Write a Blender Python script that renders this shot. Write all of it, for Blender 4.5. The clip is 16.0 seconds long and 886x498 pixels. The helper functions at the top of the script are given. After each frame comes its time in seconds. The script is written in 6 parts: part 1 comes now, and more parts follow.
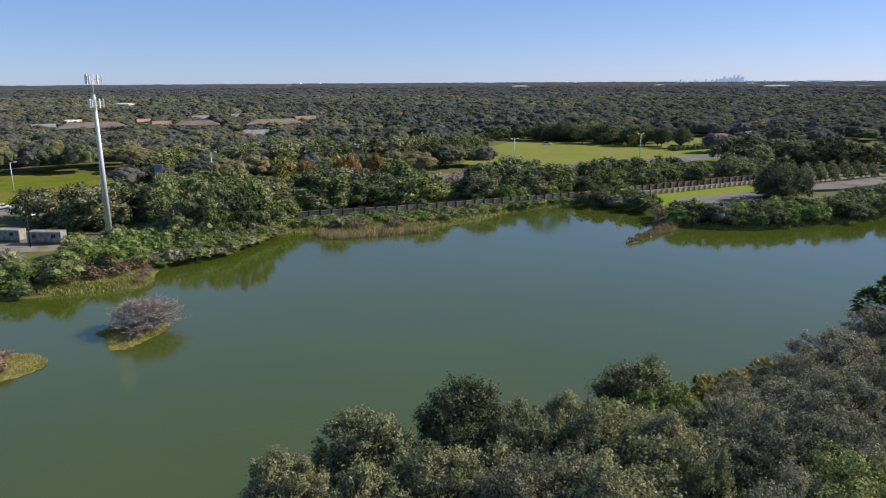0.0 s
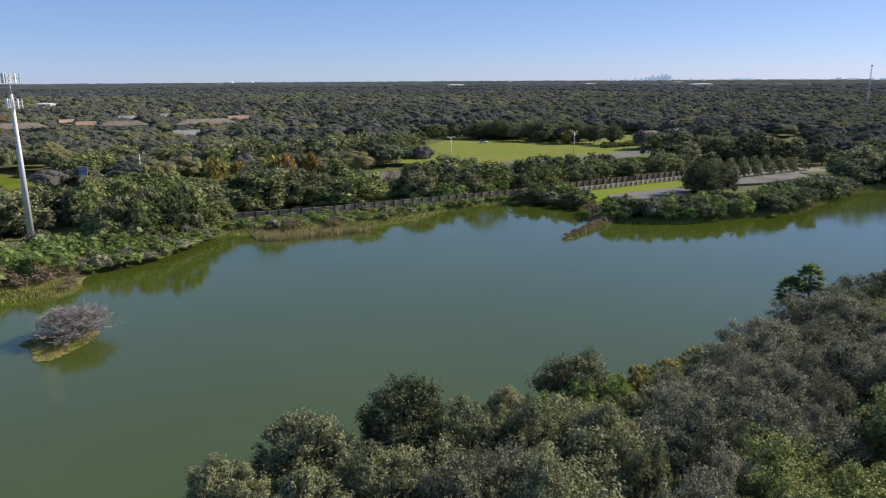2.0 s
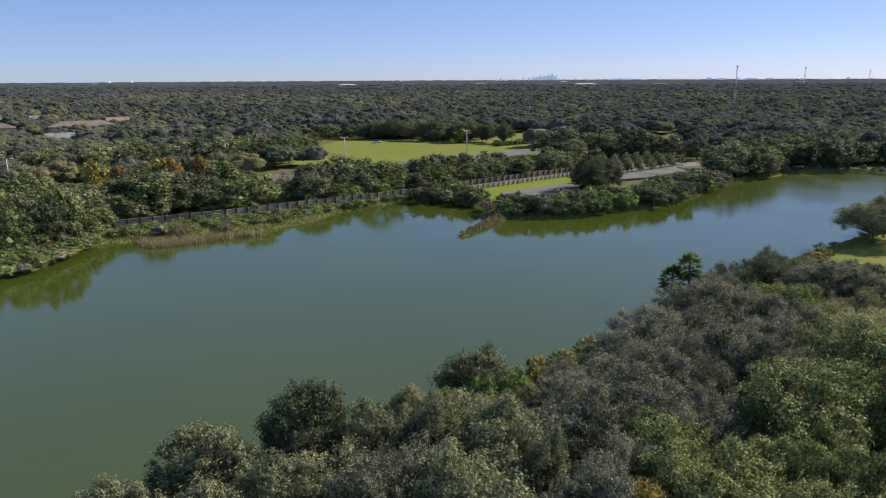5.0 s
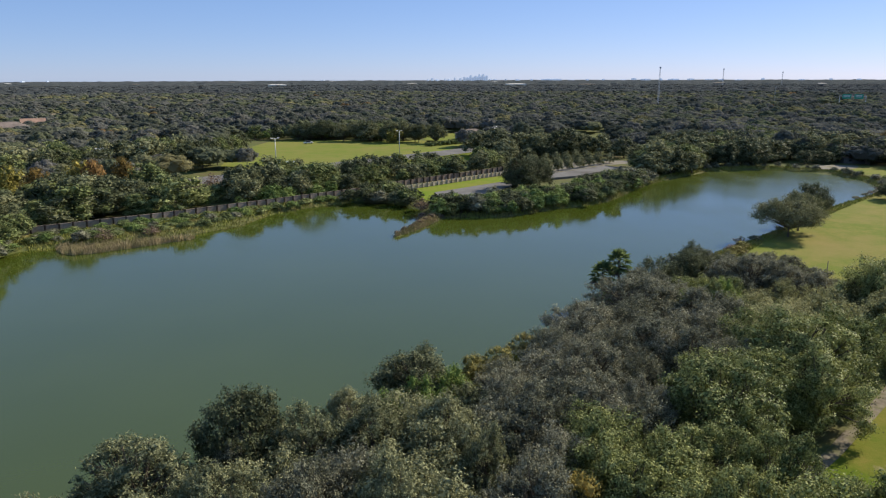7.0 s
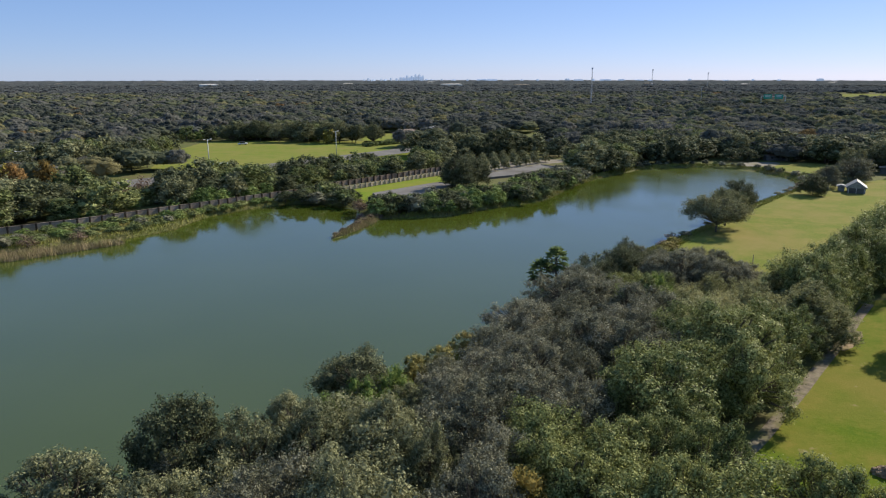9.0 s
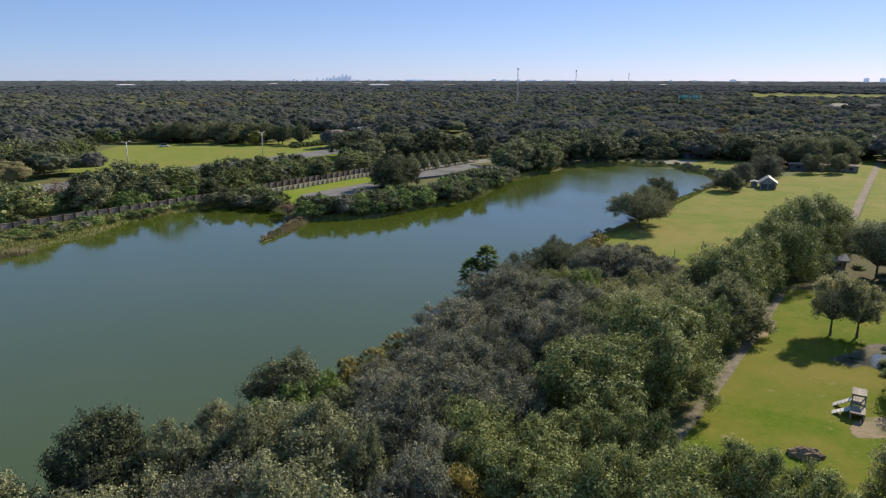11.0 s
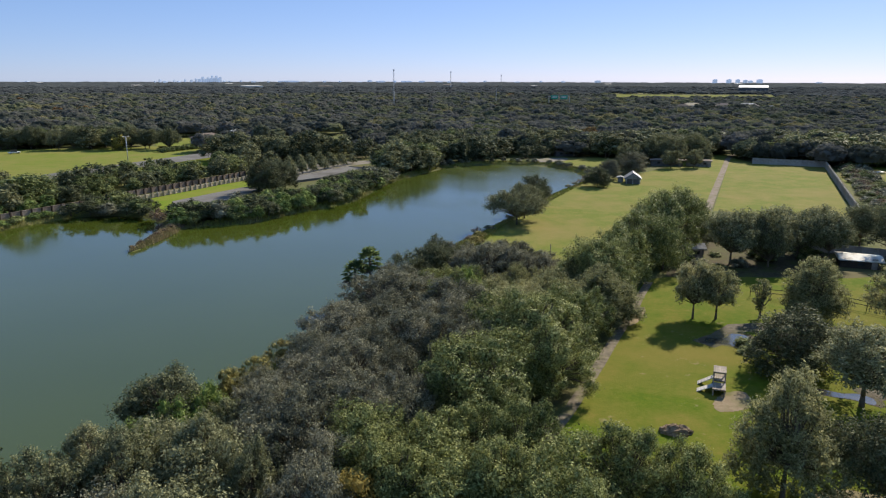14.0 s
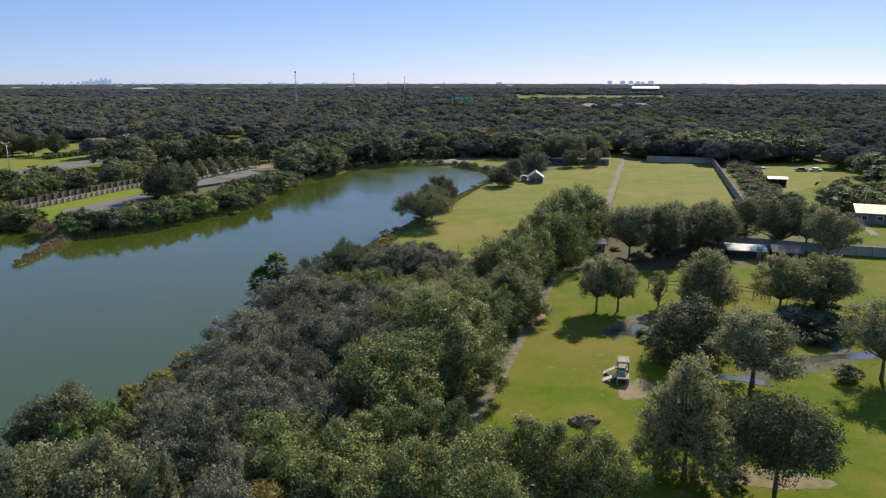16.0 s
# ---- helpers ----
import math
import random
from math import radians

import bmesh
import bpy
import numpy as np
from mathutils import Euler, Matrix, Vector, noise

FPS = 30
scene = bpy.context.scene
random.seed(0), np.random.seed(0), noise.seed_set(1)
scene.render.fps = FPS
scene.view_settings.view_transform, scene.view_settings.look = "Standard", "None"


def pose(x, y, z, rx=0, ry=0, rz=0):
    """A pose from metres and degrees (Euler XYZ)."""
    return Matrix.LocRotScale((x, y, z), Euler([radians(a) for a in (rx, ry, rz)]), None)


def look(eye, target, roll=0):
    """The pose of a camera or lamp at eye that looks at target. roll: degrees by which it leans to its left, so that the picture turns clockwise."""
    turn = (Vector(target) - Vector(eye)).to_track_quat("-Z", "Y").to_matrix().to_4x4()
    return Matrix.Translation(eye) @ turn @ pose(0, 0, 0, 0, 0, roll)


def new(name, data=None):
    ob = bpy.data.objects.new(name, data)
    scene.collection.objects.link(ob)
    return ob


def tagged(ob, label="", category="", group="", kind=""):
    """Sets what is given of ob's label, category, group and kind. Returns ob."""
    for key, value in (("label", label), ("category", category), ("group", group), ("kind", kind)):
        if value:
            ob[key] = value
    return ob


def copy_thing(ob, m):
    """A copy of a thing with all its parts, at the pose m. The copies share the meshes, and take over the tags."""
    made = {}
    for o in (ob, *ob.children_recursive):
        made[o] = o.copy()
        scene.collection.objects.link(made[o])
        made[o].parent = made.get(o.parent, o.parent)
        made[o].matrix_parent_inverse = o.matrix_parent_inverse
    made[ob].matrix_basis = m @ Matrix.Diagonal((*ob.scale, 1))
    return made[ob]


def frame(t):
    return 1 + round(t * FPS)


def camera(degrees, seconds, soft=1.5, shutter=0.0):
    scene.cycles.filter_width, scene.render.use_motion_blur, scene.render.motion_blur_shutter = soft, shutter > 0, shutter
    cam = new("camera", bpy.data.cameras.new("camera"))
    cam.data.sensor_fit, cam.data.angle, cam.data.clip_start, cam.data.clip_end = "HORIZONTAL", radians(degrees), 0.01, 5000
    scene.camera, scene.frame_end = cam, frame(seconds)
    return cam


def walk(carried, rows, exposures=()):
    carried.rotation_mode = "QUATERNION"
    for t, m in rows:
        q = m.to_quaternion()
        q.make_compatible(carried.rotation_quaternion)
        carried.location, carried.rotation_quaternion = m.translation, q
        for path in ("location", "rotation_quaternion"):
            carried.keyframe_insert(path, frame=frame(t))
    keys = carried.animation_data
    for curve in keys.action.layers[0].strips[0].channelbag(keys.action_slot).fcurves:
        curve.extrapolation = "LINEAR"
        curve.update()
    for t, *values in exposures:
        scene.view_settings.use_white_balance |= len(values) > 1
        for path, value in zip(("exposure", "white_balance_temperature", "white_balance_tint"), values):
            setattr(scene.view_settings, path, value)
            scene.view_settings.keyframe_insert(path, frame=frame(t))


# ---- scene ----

# ---------------------------------------------------------------- camera
EYE = 37.0                      # metres above the lake
cam = camera(63.4, 16.0, soft=1.2)
walk(cam, [
    (0.0, pose(0, 0, EYE, 76.69, 0.30, -0.00)),
    (0.5, pose(0, 0, EYE, 76.65, 0.31, -1.26)),
    (1.0, pose(0, 0, EYE, 76.62, 0.32, -2.49)),
    (1.5, pose(0, 0, EYE, 76.59, 0.32, -3.73)),
    (2.0, pose(0, 0, EYE, 76.57, 0.33, -5.02)),
    (2.5, pose(0, 0, EYE, 76.55, 0.33, -6.32)),
    (3.0, pose(0, 0, EYE, 76.54, 0.34, -7.67)),
    (3.5, pose(0, 0, EYE, 76.53, 0.33, -9.02)),
    (4.0, pose(0, 0, EYE, 76.52, 0.32, -10.47)),
    (6.5, pose(0, 0, EYE, 76.50, 0.19, -17.51)),
    (7.0, pose(0, 0, EYE, 76.50, 0.16, -18.74)),
    (7.5, pose(0, 0, EYE, 76.50, 0.13, -20.01)),
    (8.0, pose(0, 0, EYE, 76.50, 0.10, -21.27)),
    (8.5, pose(0, 0, EYE, 76.50, 0.07, -22.47)),
    (9.0, pose(0, 0, EYE, 76.50, 0.04, -23.69)),
    (11.5, pose(0, 0, EYE, 76.54, -0.07, -30.79)),
    (12.0, pose(0, 0, EYE, 76.55, -0.08, -32.26)),
    (12.5, pose(0, 0, EYE, 76.57, -0.09, -33.80)),
    (13.0, pose(0, 0, EYE, 76.58, -0.09, -35.42)),
    (13.5, pose(0, 0, EYE, 76.60, -0.09, -37.11)),
    (14.0, pose(0, 0, EYE, 76.63, -0.08, -38.94)),
    (14.5, pose(0, 0, EYE, 76.66, -0.07, -40.82)),
    (15.0, pose(0, 0, EYE, 76.69, -0.05, -42.77)),
    (15.5, pose(0, 0, EYE, 76.73, -0.02, -44.71)),
    (16.0, pose(0, 0, EYE, 76.77, 0.01, -46.44)),
], exposures=[(0.0, 0.60), (16.0, 0.60)])

# ---------------------------------------------------------------- light
SUN_AZ, SUN_EL = 74.0, 32.0     # degrees clockwise from +y, and above the horizon
world = bpy.data.worlds.new("sky")
scene.world = world
world.use_nodes = True
wn = world.node_tree
wn.nodes.clear()
sky = wn.nodes.new("ShaderNodeTexSky")
sky.sky_type = "NISHITA"
sky.sun_disc = False
sky.sun_elevation = radians(SUN_EL)
sky.sun_rotation = radians(SUN_AZ)
sky.altitude = 50
sky.air_density, sky.dust_density, sky.ozone_density = 0.68, 0.10, 3.0
wb = wn.nodes.new("ShaderNodeBackground")
wb.inputs["Strength"].default_value = 0.064
wo = wn.nodes.new("ShaderNodeOutputWorld")
tint = wn.nodes.new("ShaderNodeMix")
tint.data_type, tint.blend_type = "RGBA", "MULTIPLY"
tint.inputs[0].default_value = 1.0
tint.inputs[7].default_value = (1.00, 0.88, 1.08, 1)
wn.links.new(sky.outputs[0], tint.inputs[6])
veil = wn.nodes.new("ShaderNodeMix")           # even haze over the whole sky
veil.data_type = "RGBA"
veil.inputs[0].default_value = 0.34
veil.inputs[7].default_value = (3.0, 6.2, 10.8, 1)
wn.links.new(tint.outputs[2], veil.inputs[6])
wn.links.new(veil.outputs[2], wb.inputs["Color"])
wn.links.new(wb.outputs[0], wo.inputs["Surface"])
sun_data = bpy.data.lights.new("sun", "SUN")
sun_data.energy, sun_data.angle, sun_data.color = 5.0, radians(0.53), (1.0, 0.90, 0.73)
sun = new("sun", sun_data)
sa, se = radians(SUN_AZ), radians(SUN_EL)
to_sun = Vector((math.sin(sa) * math.cos(se), math.cos(sa) * math.cos(se), math.sin(se)))
sun.matrix_world = look(to_sun * 300, (0, 0, 0))

# ---------------------------------------------------------------- materials
def material(name):
    m = bpy.data.materials.new(name)
    m.use_nodes = True
    n = m.node_tree
    b = n.nodes["Principled BSDF"]
    return m, n, b


def node(n, kind, **values):
    k = n.nodes.new(kind)
    for key, value in values.items():
        k.inputs[key].default_value = value
    return k


def mixed(n, factor, a, b):
    """A colour between a and b (colours or sockets) by a factor socket or number."""
    k = n.nodes.new("ShaderNodeMix")
    k.data_type = "RGBA"
    for socket, value in ((k.inputs[0], factor), (k.inputs[6], a), (k.inputs[7], b)):
        if isinstance(value, bpy.types.NodeSocket):
            n.links.new(value, socket)
        else:
            socket.default_value = value if isinstance(value, (int, float)) else (*value, 1)
    return k.outputs[2]


def noise_tex(n, scale, detail=4.0, rough=0.6, coords="Object", stretch=None):
    c = n.nodes.new("ShaderNodeTexCoord")
    t = node(n, "ShaderNodeTexNoise", Scale=scale, Detail=detail, Roughness=rough)
    source = c.outputs[coords]
    if stretch:
        mp = n.nodes.new("ShaderNodeMapping")
        mp.inputs["Scale"].default_value = stretch
        n.links.new(source, mp.inputs["Vector"])
        source = mp.outputs[0]
    n.links.new(source, t.inputs["Vector"])
    return t.outputs["Fac"]


def ramp(n, source, lo, hi):
    k = node(n, "ShaderNodeMapRange")
    k.inputs["From Min"].default_value, k.inputs["From Max"].default_value = lo, hi
    n.links.new(source, k.inputs["Value"])
    return k.outputs[0]


def bumped(n, b, source, strength, distance):
    k = node(n, "ShaderNodeBump", Strength=strength, Distance=distance)
    n.links.new(source, k.inputs["Height"])
    n.links.new(k.outputs[0], b.inputs["Normal"])


def surface(name, a, b, c, fine, coarse, rough=0.8, relief=0.3, depth=0.05, metal=0.0, each=0.0, gloss=None):
    """Three tones: a and b by fine grain, c in coarse stains; each: how far pieces differ from one another."""
    m, n, p = material(name)
    grain = ramp(n, noise_tex(n, fine, 6), 0.3, 0.7)
    stain = ramp(n, noise_tex(n, coarse, 4), 0.45, 0.7)
    col = mixed(n, stain, mixed(n, grain, a, b), c)
    if each:
        info = n.nodes.new("ShaderNodeObjectInfo")
        v = node(n, "ShaderNodeHueSaturation")
        n.links.new(ramp_to(n, info.outputs["Random"], 1 - each, 1 + each), v.inputs["Value"])
        n.links.new(col, v.inputs["Color"])
        col = v.outputs[0]
    n.links.new(col, p.inputs["Base Color"])
    p.inputs["Roughness"].default_value = rough
    p.inputs["Metallic"].default_value = metal
    p.inputs["Specular IOR Level"].default_value = gloss if gloss is not None else (0.08 if rough > 0.85 else 0.4)
    if relief:
        bumped(n, p, noise_tex(n, fine, 6), relief, depth)
    return m


def ramp_to(n, source, lo, hi):
    k = node(n, "ShaderNodeMapRange")
    k.inputs["To Min"].default_value, k.inputs["To Max"].default_value = lo, hi
    n.links.new(source, k.inputs["Value"])
    return k.outputs[0]


def foliage(name, dark, light, accent, amount=0.07, patch=0.25, sheen=0.03, thin=0.23, rough=0.65, vary=0.22, grain=0.0):
    """Leaves: tones by leaf, by patch of the crown and by tree."""
    dark, light, accent = ([c * 0.86 for c in tone] for tone in (dark, light, accent))
    m, n, p = material(name)
    geo = n.nodes.new("ShaderNodeNewGeometry")
    info = n.nodes.new("ShaderNodeObjectInfo")
    leaf = geo.outputs["Random Per Island"]
    if grain:                                   # tufts of leaves too fine to model far off
        speckle = noise_tex(n, grain, 4, 0.7)
        leaf = mixed(n, 0.55, leaf, speckle)
        bumped(n, p, speckle, 1.0, 0.9 / grain)
    lively = ramp(n, leaf, 0.12, 0.88)
    col = mixed(n, lively, [c * 0.72 for c in dark], [c * 1.08 for c in light])
    big = ramp(n, noise_tex(n, patch, 2), 0.5, 0.72)
    k = n.nodes.new("ShaderNodeMath")
    k.operation = "MULTIPLY"
    k.inputs[1].default_value = amount * 4
    n.links.new(big, k.inputs[0])
    col = mixed(n, k.outputs[0], col, accent)
    v = node(n, "ShaderNodeHueSaturation")
    tone = n.nodes.new("ShaderNodeAttribute")
    tone.attribute_name = "tone"
    both = n.nodes.new("ShaderNodeMath")
    both.operation = "ADD"
    n.links.new(info.outputs["Random"], both.inputs[0])
    n.links.new(tone.outputs["Fac"], both.inputs[1])
    one = n.nodes.new("ShaderNodeMath")
    one.operation = "FRACT"
    n.links.new(both.outputs[0], one.inputs[0])
    n.links.new(ramp_to(n, one.outputs[0], 1 - vary, 1 + vary * 1.1), v.inputs["Value"])
    n.links.new(ramp_to(n, one.outputs[0], 0.5 + vary * 0.055, 0.5 - vary * 0.06), v.inputs["Hue"])
    n.links.new(col, v.inputs["Color"])
    n.links.new(v.outputs[0], p.inputs["Base Color"])
    p.inputs["Roughness"].default_value = rough
    p.inputs["Specular IOR Level"].default_value = sheen
    t = n.nodes.new("ShaderNodeBsdfTranslucent")
    n.links.new(v.outputs[0], t.inputs["Color"])
    s = n.nodes.new("ShaderNodeMixShader")
    s.inputs[0].default_value = thin
    n.links.new(p.outputs[0], s.inputs[1])
    n.links.new(t.outputs[0], s.inputs[2])
    n.links.new(s.outputs[0], n.nodes["Material Output"].inputs["Surface"])
    return m


LEAF = {
    "grey": foliage("leaves_grey_oak", (0.150, 0.154, 0.104), (0.328, 0.324, 0.224), (0.290, 0.264, 0.180)),
    "olive": foliage("leaves_olive", (0.165, 0.180, 0.090), (0.362, 0.366, 0.205), (0.295, 0.292, 0.132)),
    "dark": foliage("leaves_dark", (0.076, 0.093, 0.048), (0.176, 0.190, 0.104), (0.146, 0.156, 0.062), sheen=0.05, rough=0.6),
    "grey_leaf": foliage("leaves_live_oak", (0.121, 0.136, 0.067), (0.291, 0.299, 0.167), (0.231, 0.232, 0.103)),
    "bright": foliage("leaves_bright", (0.112, 0.140, 0.044), (0.378, 0.408, 0.158), (0.37, 0.36, 0.105), sheen=0.07, rough=0.55, thin=0.22),
    "tan": foliage("leaves_tan", (0.190, 0.204, 0.091), (0.429, 0.422, 0.220), (0.361, 0.335, 0.155), thin=0.42),
    "green": foliage("leaves_green", (0.106, 0.134, 0.048), (0.270, 0.306, 0.130), (0.300, 0.310, 0.088)),
    "orange": foliage("leaves_orange", (0.19, 0.130, 0.050), (0.35, 0.235, 0.088), (0.26, 0.22, 0.07), thin=0.45),
    "lush": foliage("leaves_lush", (0.115, 0.173, 0.042), (0.255, 0.336, 0.118), (0.249, 0.284, 0.083)),
    "brown": foliage("leaves_brown", (0.16, 0.115, 0.080), (0.30, 0.225, 0.165), (0.24, 0.20, 0.10)),
    "amber": foliage("leaves_amber", (0.32, 0.24, 0.060), (0.56, 0.43, 0.14), (0.30, 0.30, 0.09), thin=0.45),
    "yellow": foliage("leaves_yellow", (0.215, 0.200, 0.050), (0.420, 0.370, 0.100), (0.184, 0.210, 0.044)),
    # blue-grey leaf tones stand in for haze over the far treetops
    "distance": foliage("leaves_haze_tinted", (0.100, 0.114, 0.116), (0.158, 0.172, 0.176), (0.160, 0.160, 0.162), 0.16, 0.004, sheen=0.0, thin=0.4, grain=0.3),
}


def mixed_wood():
    """The canopy of the far woods: the tone of each tree, bunches of leaves by face, and fine tufts."""
    m, n, p = material("leaves_far")
    tone = n.nodes.new("ShaderNodeAttribute")
    tone.attribute_name = "tone"
    r = n.nodes.new("ShaderNodeValToRGB")
    # grey-green tones of the trees, lifted paler and greyer in place of haze
    stops = ((0.0, (0.080, 0.092, 0.072)), (0.22, (0.130, 0.139, 0.120)), (0.45, (0.182, 0.180, 0.164)), (0.66, (0.150, 0.170, 0.104)),
             (0.84, (0.220, 0.226, 0.130)), (0.945, (0.256, 0.234, 0.122)), (0.97, (0.250, 0.158, 0.076)))
    while len(r.color_ramp.elements) < len(stops):
        r.color_ramp.elements.new(0.5)
    for e, (at, c) in zip(r.color_ramp.elements, stops):
        e.position, e.color = at, (*c, 1)
    n.links.new(tone.outputs["Fac"], r.inputs[0])
    tuft = noise_tex(n, 0.9, 4, 0.7)
    geo = n.nodes.new("ShaderNodeNewGeometry")
    v = node(n, "ShaderNodeHueSaturation")
    n.links.new(ramp_to(n, mixed(n, 0.5, geo.outputs["Random Per Island"], tuft), 0.74, 1.28), v.inputs["Value"])
    n.links.new(r.outputs[0], v.inputs["Color"])
    n.links.new(v.outputs[0], p.inputs["Base Color"])
    p.inputs["Roughness"].default_value = 0.8
    p.inputs["Specular IOR Level"].default_value = 0.0
    bumped(n, p, tuft, 0.7, 0.7)
    t = n.nodes.new("ShaderNodeBsdfTranslucent")
    n.links.new(v.outputs[0], t.inputs["Color"])
    both = n.nodes.new("ShaderNodeMixShader")
    both.inputs[0].default_value = 0.5
    n.links.new(p.outputs[0], both.inputs[1])
    n.links.new(t.outputs[0], both.inputs[2])
    n.links.new(both.outputs[0], n.nodes["Material Output"].inputs["Surface"])
    return m


LEAF["far"] = mixed_wood()
BARK = surface("bark", (0.10, 0.08, 0.06), (0.20, 0.17, 0.13), (0.07, 0.06, 0.05), 9, 1.2, 0.9, 0.7, 0.04)
GREY_WOOD = surface("dead_wood", (0.17, 0.148, 0.142), (0.30, 0.27, 0.262), (0.13, 0.11, 0.10), 8, 1, 0.9, 0.4)
EARTH = surface("woodland_floor", (0.07, 0.085, 0.026), (0.13, 0.14, 0.05), (0.12, 0.10, 0.05), 0.8, 0.06, 0.95, 0.5, 0.1)


def grass(name, deep, light, straw, bare, worn=0.62):
    """Turf: tufts, sunburnt swathes and worn bare spots, at three sizes."""
    m, n, p = material(name)
    tuft = ramp(n, noise_tex(n, 1.5, 7, 0.72), 0.28, 0.72)
    swathe = ramp(n, noise_tex(n, 0.16, 5, 0.65), 0.42, 0.66)
    broad = ramp(n, noise_tex(n, 0.028, 5, 0.65), 0.44, 0.66)
    spot = ramp(n, noise_tex(n, 0.42, 6, 0.7), worn, worn + 0.12)
    col = mixed(n, tuft, deep, light)
    col = mixed(n, swathe, col, mixed(n, tuft, light, straw))
    part_way = n.nodes.new("ShaderNodeMath")
    part_way.operation = "MULTIPLY"
    part_way.inputs[1].default_value = 0.8
    n.links.new(broad, part_way.inputs[0])
    col = mixed(n, part_way.outputs[0], col, straw)
    col = mixed(n, spot, col, bare)
    n.links.new(col, p.inputs["Base Color"])
    p.inputs["Roughness"].default_value = 0.95
    p.inputs["Specular IOR Level"].default_value = 0.05
    bumped(n, p, noise_tex(n, 3.2, 5, 0.7), 0.4, 0.10)
    return m


LAWN = grass("mown_grass", (0.100, 0.138, 0.020), (0.158, 0.174, 0.032), (0.220, 0.178, 0.062), (0.22, 0.165, 0.085), 0.70)
PARK = grass("park_grass", (0.060, 0.108, 0.006), (0.106, 0.138, 0.010), (0.176, 0.146, 0.032), (0.26, 0.205, 0.115), 0.62)
FIELD = grass("sports_field_grass", (0.122, 0.166, 0.026), (0.165, 0.190, 0.038), (0.205, 0.186, 0.056), (0.18, 0.15, 0.075), 0.70)
WATERED = grass("watered_lawn", (0.100, 0.172, 0.012), (0.150, 0.205, 0.020), (0.195, 0.190, 0.040), (0.20, 0.17, 0.08), 0.74)
DIRT = surface("bare_earth", (0.20, 0.15, 0.095), (0.28, 0.22, 0.145), (0.13, 0.13, 0.05), 1.8, 0.3, 0.95, 0.5, 0.05)
GRAVEL = surface("grey_gravel", (0.17, 0.15, 0.13), (0.27, 0.245, 0.215), (0.14, 0.13, 0.06), 3, 0.25, 0.95, 0.5, 0.03)
TRACK = surface("dirt_track", (0.17, 0.135, 0.11), (0.27, 0.22, 0.185), (0.13, 0.125, 0.05), 2, 0.5, 0.95, 0.5, 0.03)
PATHWAY = surface("worn_path", (0.10, 0.085, 0.062), (0.24, 0.205, 0.155), (0.12, 0.12, 0.045), 1.1, 0.5, 0.95, 0.6, 0.05)
ASPHALT = surface("asphalt", (0.11, 0.105, 0.10), (0.16, 0.155, 0.15), (0.20, 0.19, 0.18), 2, 0.1, 0.9, 0.2, 0.02)
CONCRETE = surface("weathered_concrete", (0.31, 0.285, 0.26), (0.42, 0.39, 0.355), (0.19, 0.17, 0.15), 2.5, 0.35, 0.9, 0.3, 0.02, each=0.16)
# brown yard floor with the shade of the trees put into its colour
SHADE_FLOOR = surface("leaf_litter", (0.050, 0.042, 0.026), (0.105, 0.088, 0.052), (0.085, 0.095, 0.025), 1.6, 0.22, 0.95, 0.5, 0.05)
PIER = surface("dark_brown_block", (0.050, 0.038, 0.030), (0.08, 0.062, 0.05), (0.035, 0.03, 0.025), 3, 0.5, 0.9, 0.4, 0.02, each=0.2)
SLAB = surface("grey_paving", (0.130, 0.126, 0.122), (0.190, 0.182, 0.174), (0.10, 0.092, 0.085), 1.5, 0.12, 0.9, 0.2, 0.02)
STEEL = surface("galvanised_steel", (0.46, 0.48, 0.50), (0.56, 0.58, 0.60), (0.40, 0.41, 0.43), 3, 0.4, 0.5, 0.05, 0.01, metal=0.2)
WHITE = surface("white_paint", (0.70, 0.70, 0.68), (0.80, 0.80, 0.78), (0.58, 0.57, 0.53), 3, 0.4, 0.6, 0.05, 0.01)
WOOD = surface("weathered_boards", (0.22, 0.18, 0.15), (0.36, 0.31, 0.27), (0.17, 0.14, 0.12), 6, 0.8, 0.85, 0.4, 0.02, each=0.15)
PRECAST = surface("stained_precast_panels", (0.27, 0.215, 0.17), (0.37, 0.30, 0.24), (0.15, 0.11, 0.085), 2.0, 0.35, 0.9, 0.3, 0.02, each=0.2)
BLOCKWORK = surface("dark_brown_blockwork", (0.19, 0.145, 0.115), (0.27, 0.215, 0.175), (0.14, 0.105, 0.085), 2.0, 0.35, 0.9, 0.3, 0.02, each=0.2)
RAIL = surface("bleached_rails", (0.36, 0.29, 0.23), (0.48, 0.41, 0.34), (0.26, 0.21, 0.17), 5, 0.7, 0.9, 0.4, 0.02, each=0.12)
REED = surface("dry_reeds", (0.26, 0.205, 0.115), (0.46, 0.375, 0.22), (0.20, 0.19, 0.08), 3, 0.4, 0.9, 0)
SEDGE = surface("yellow_sedge", (0.21, 0.185, 0.06), (0.34, 0.285, 0.12), (0.13, 0.155, 0.035), 2.2, 0.45, 0.9, 0)


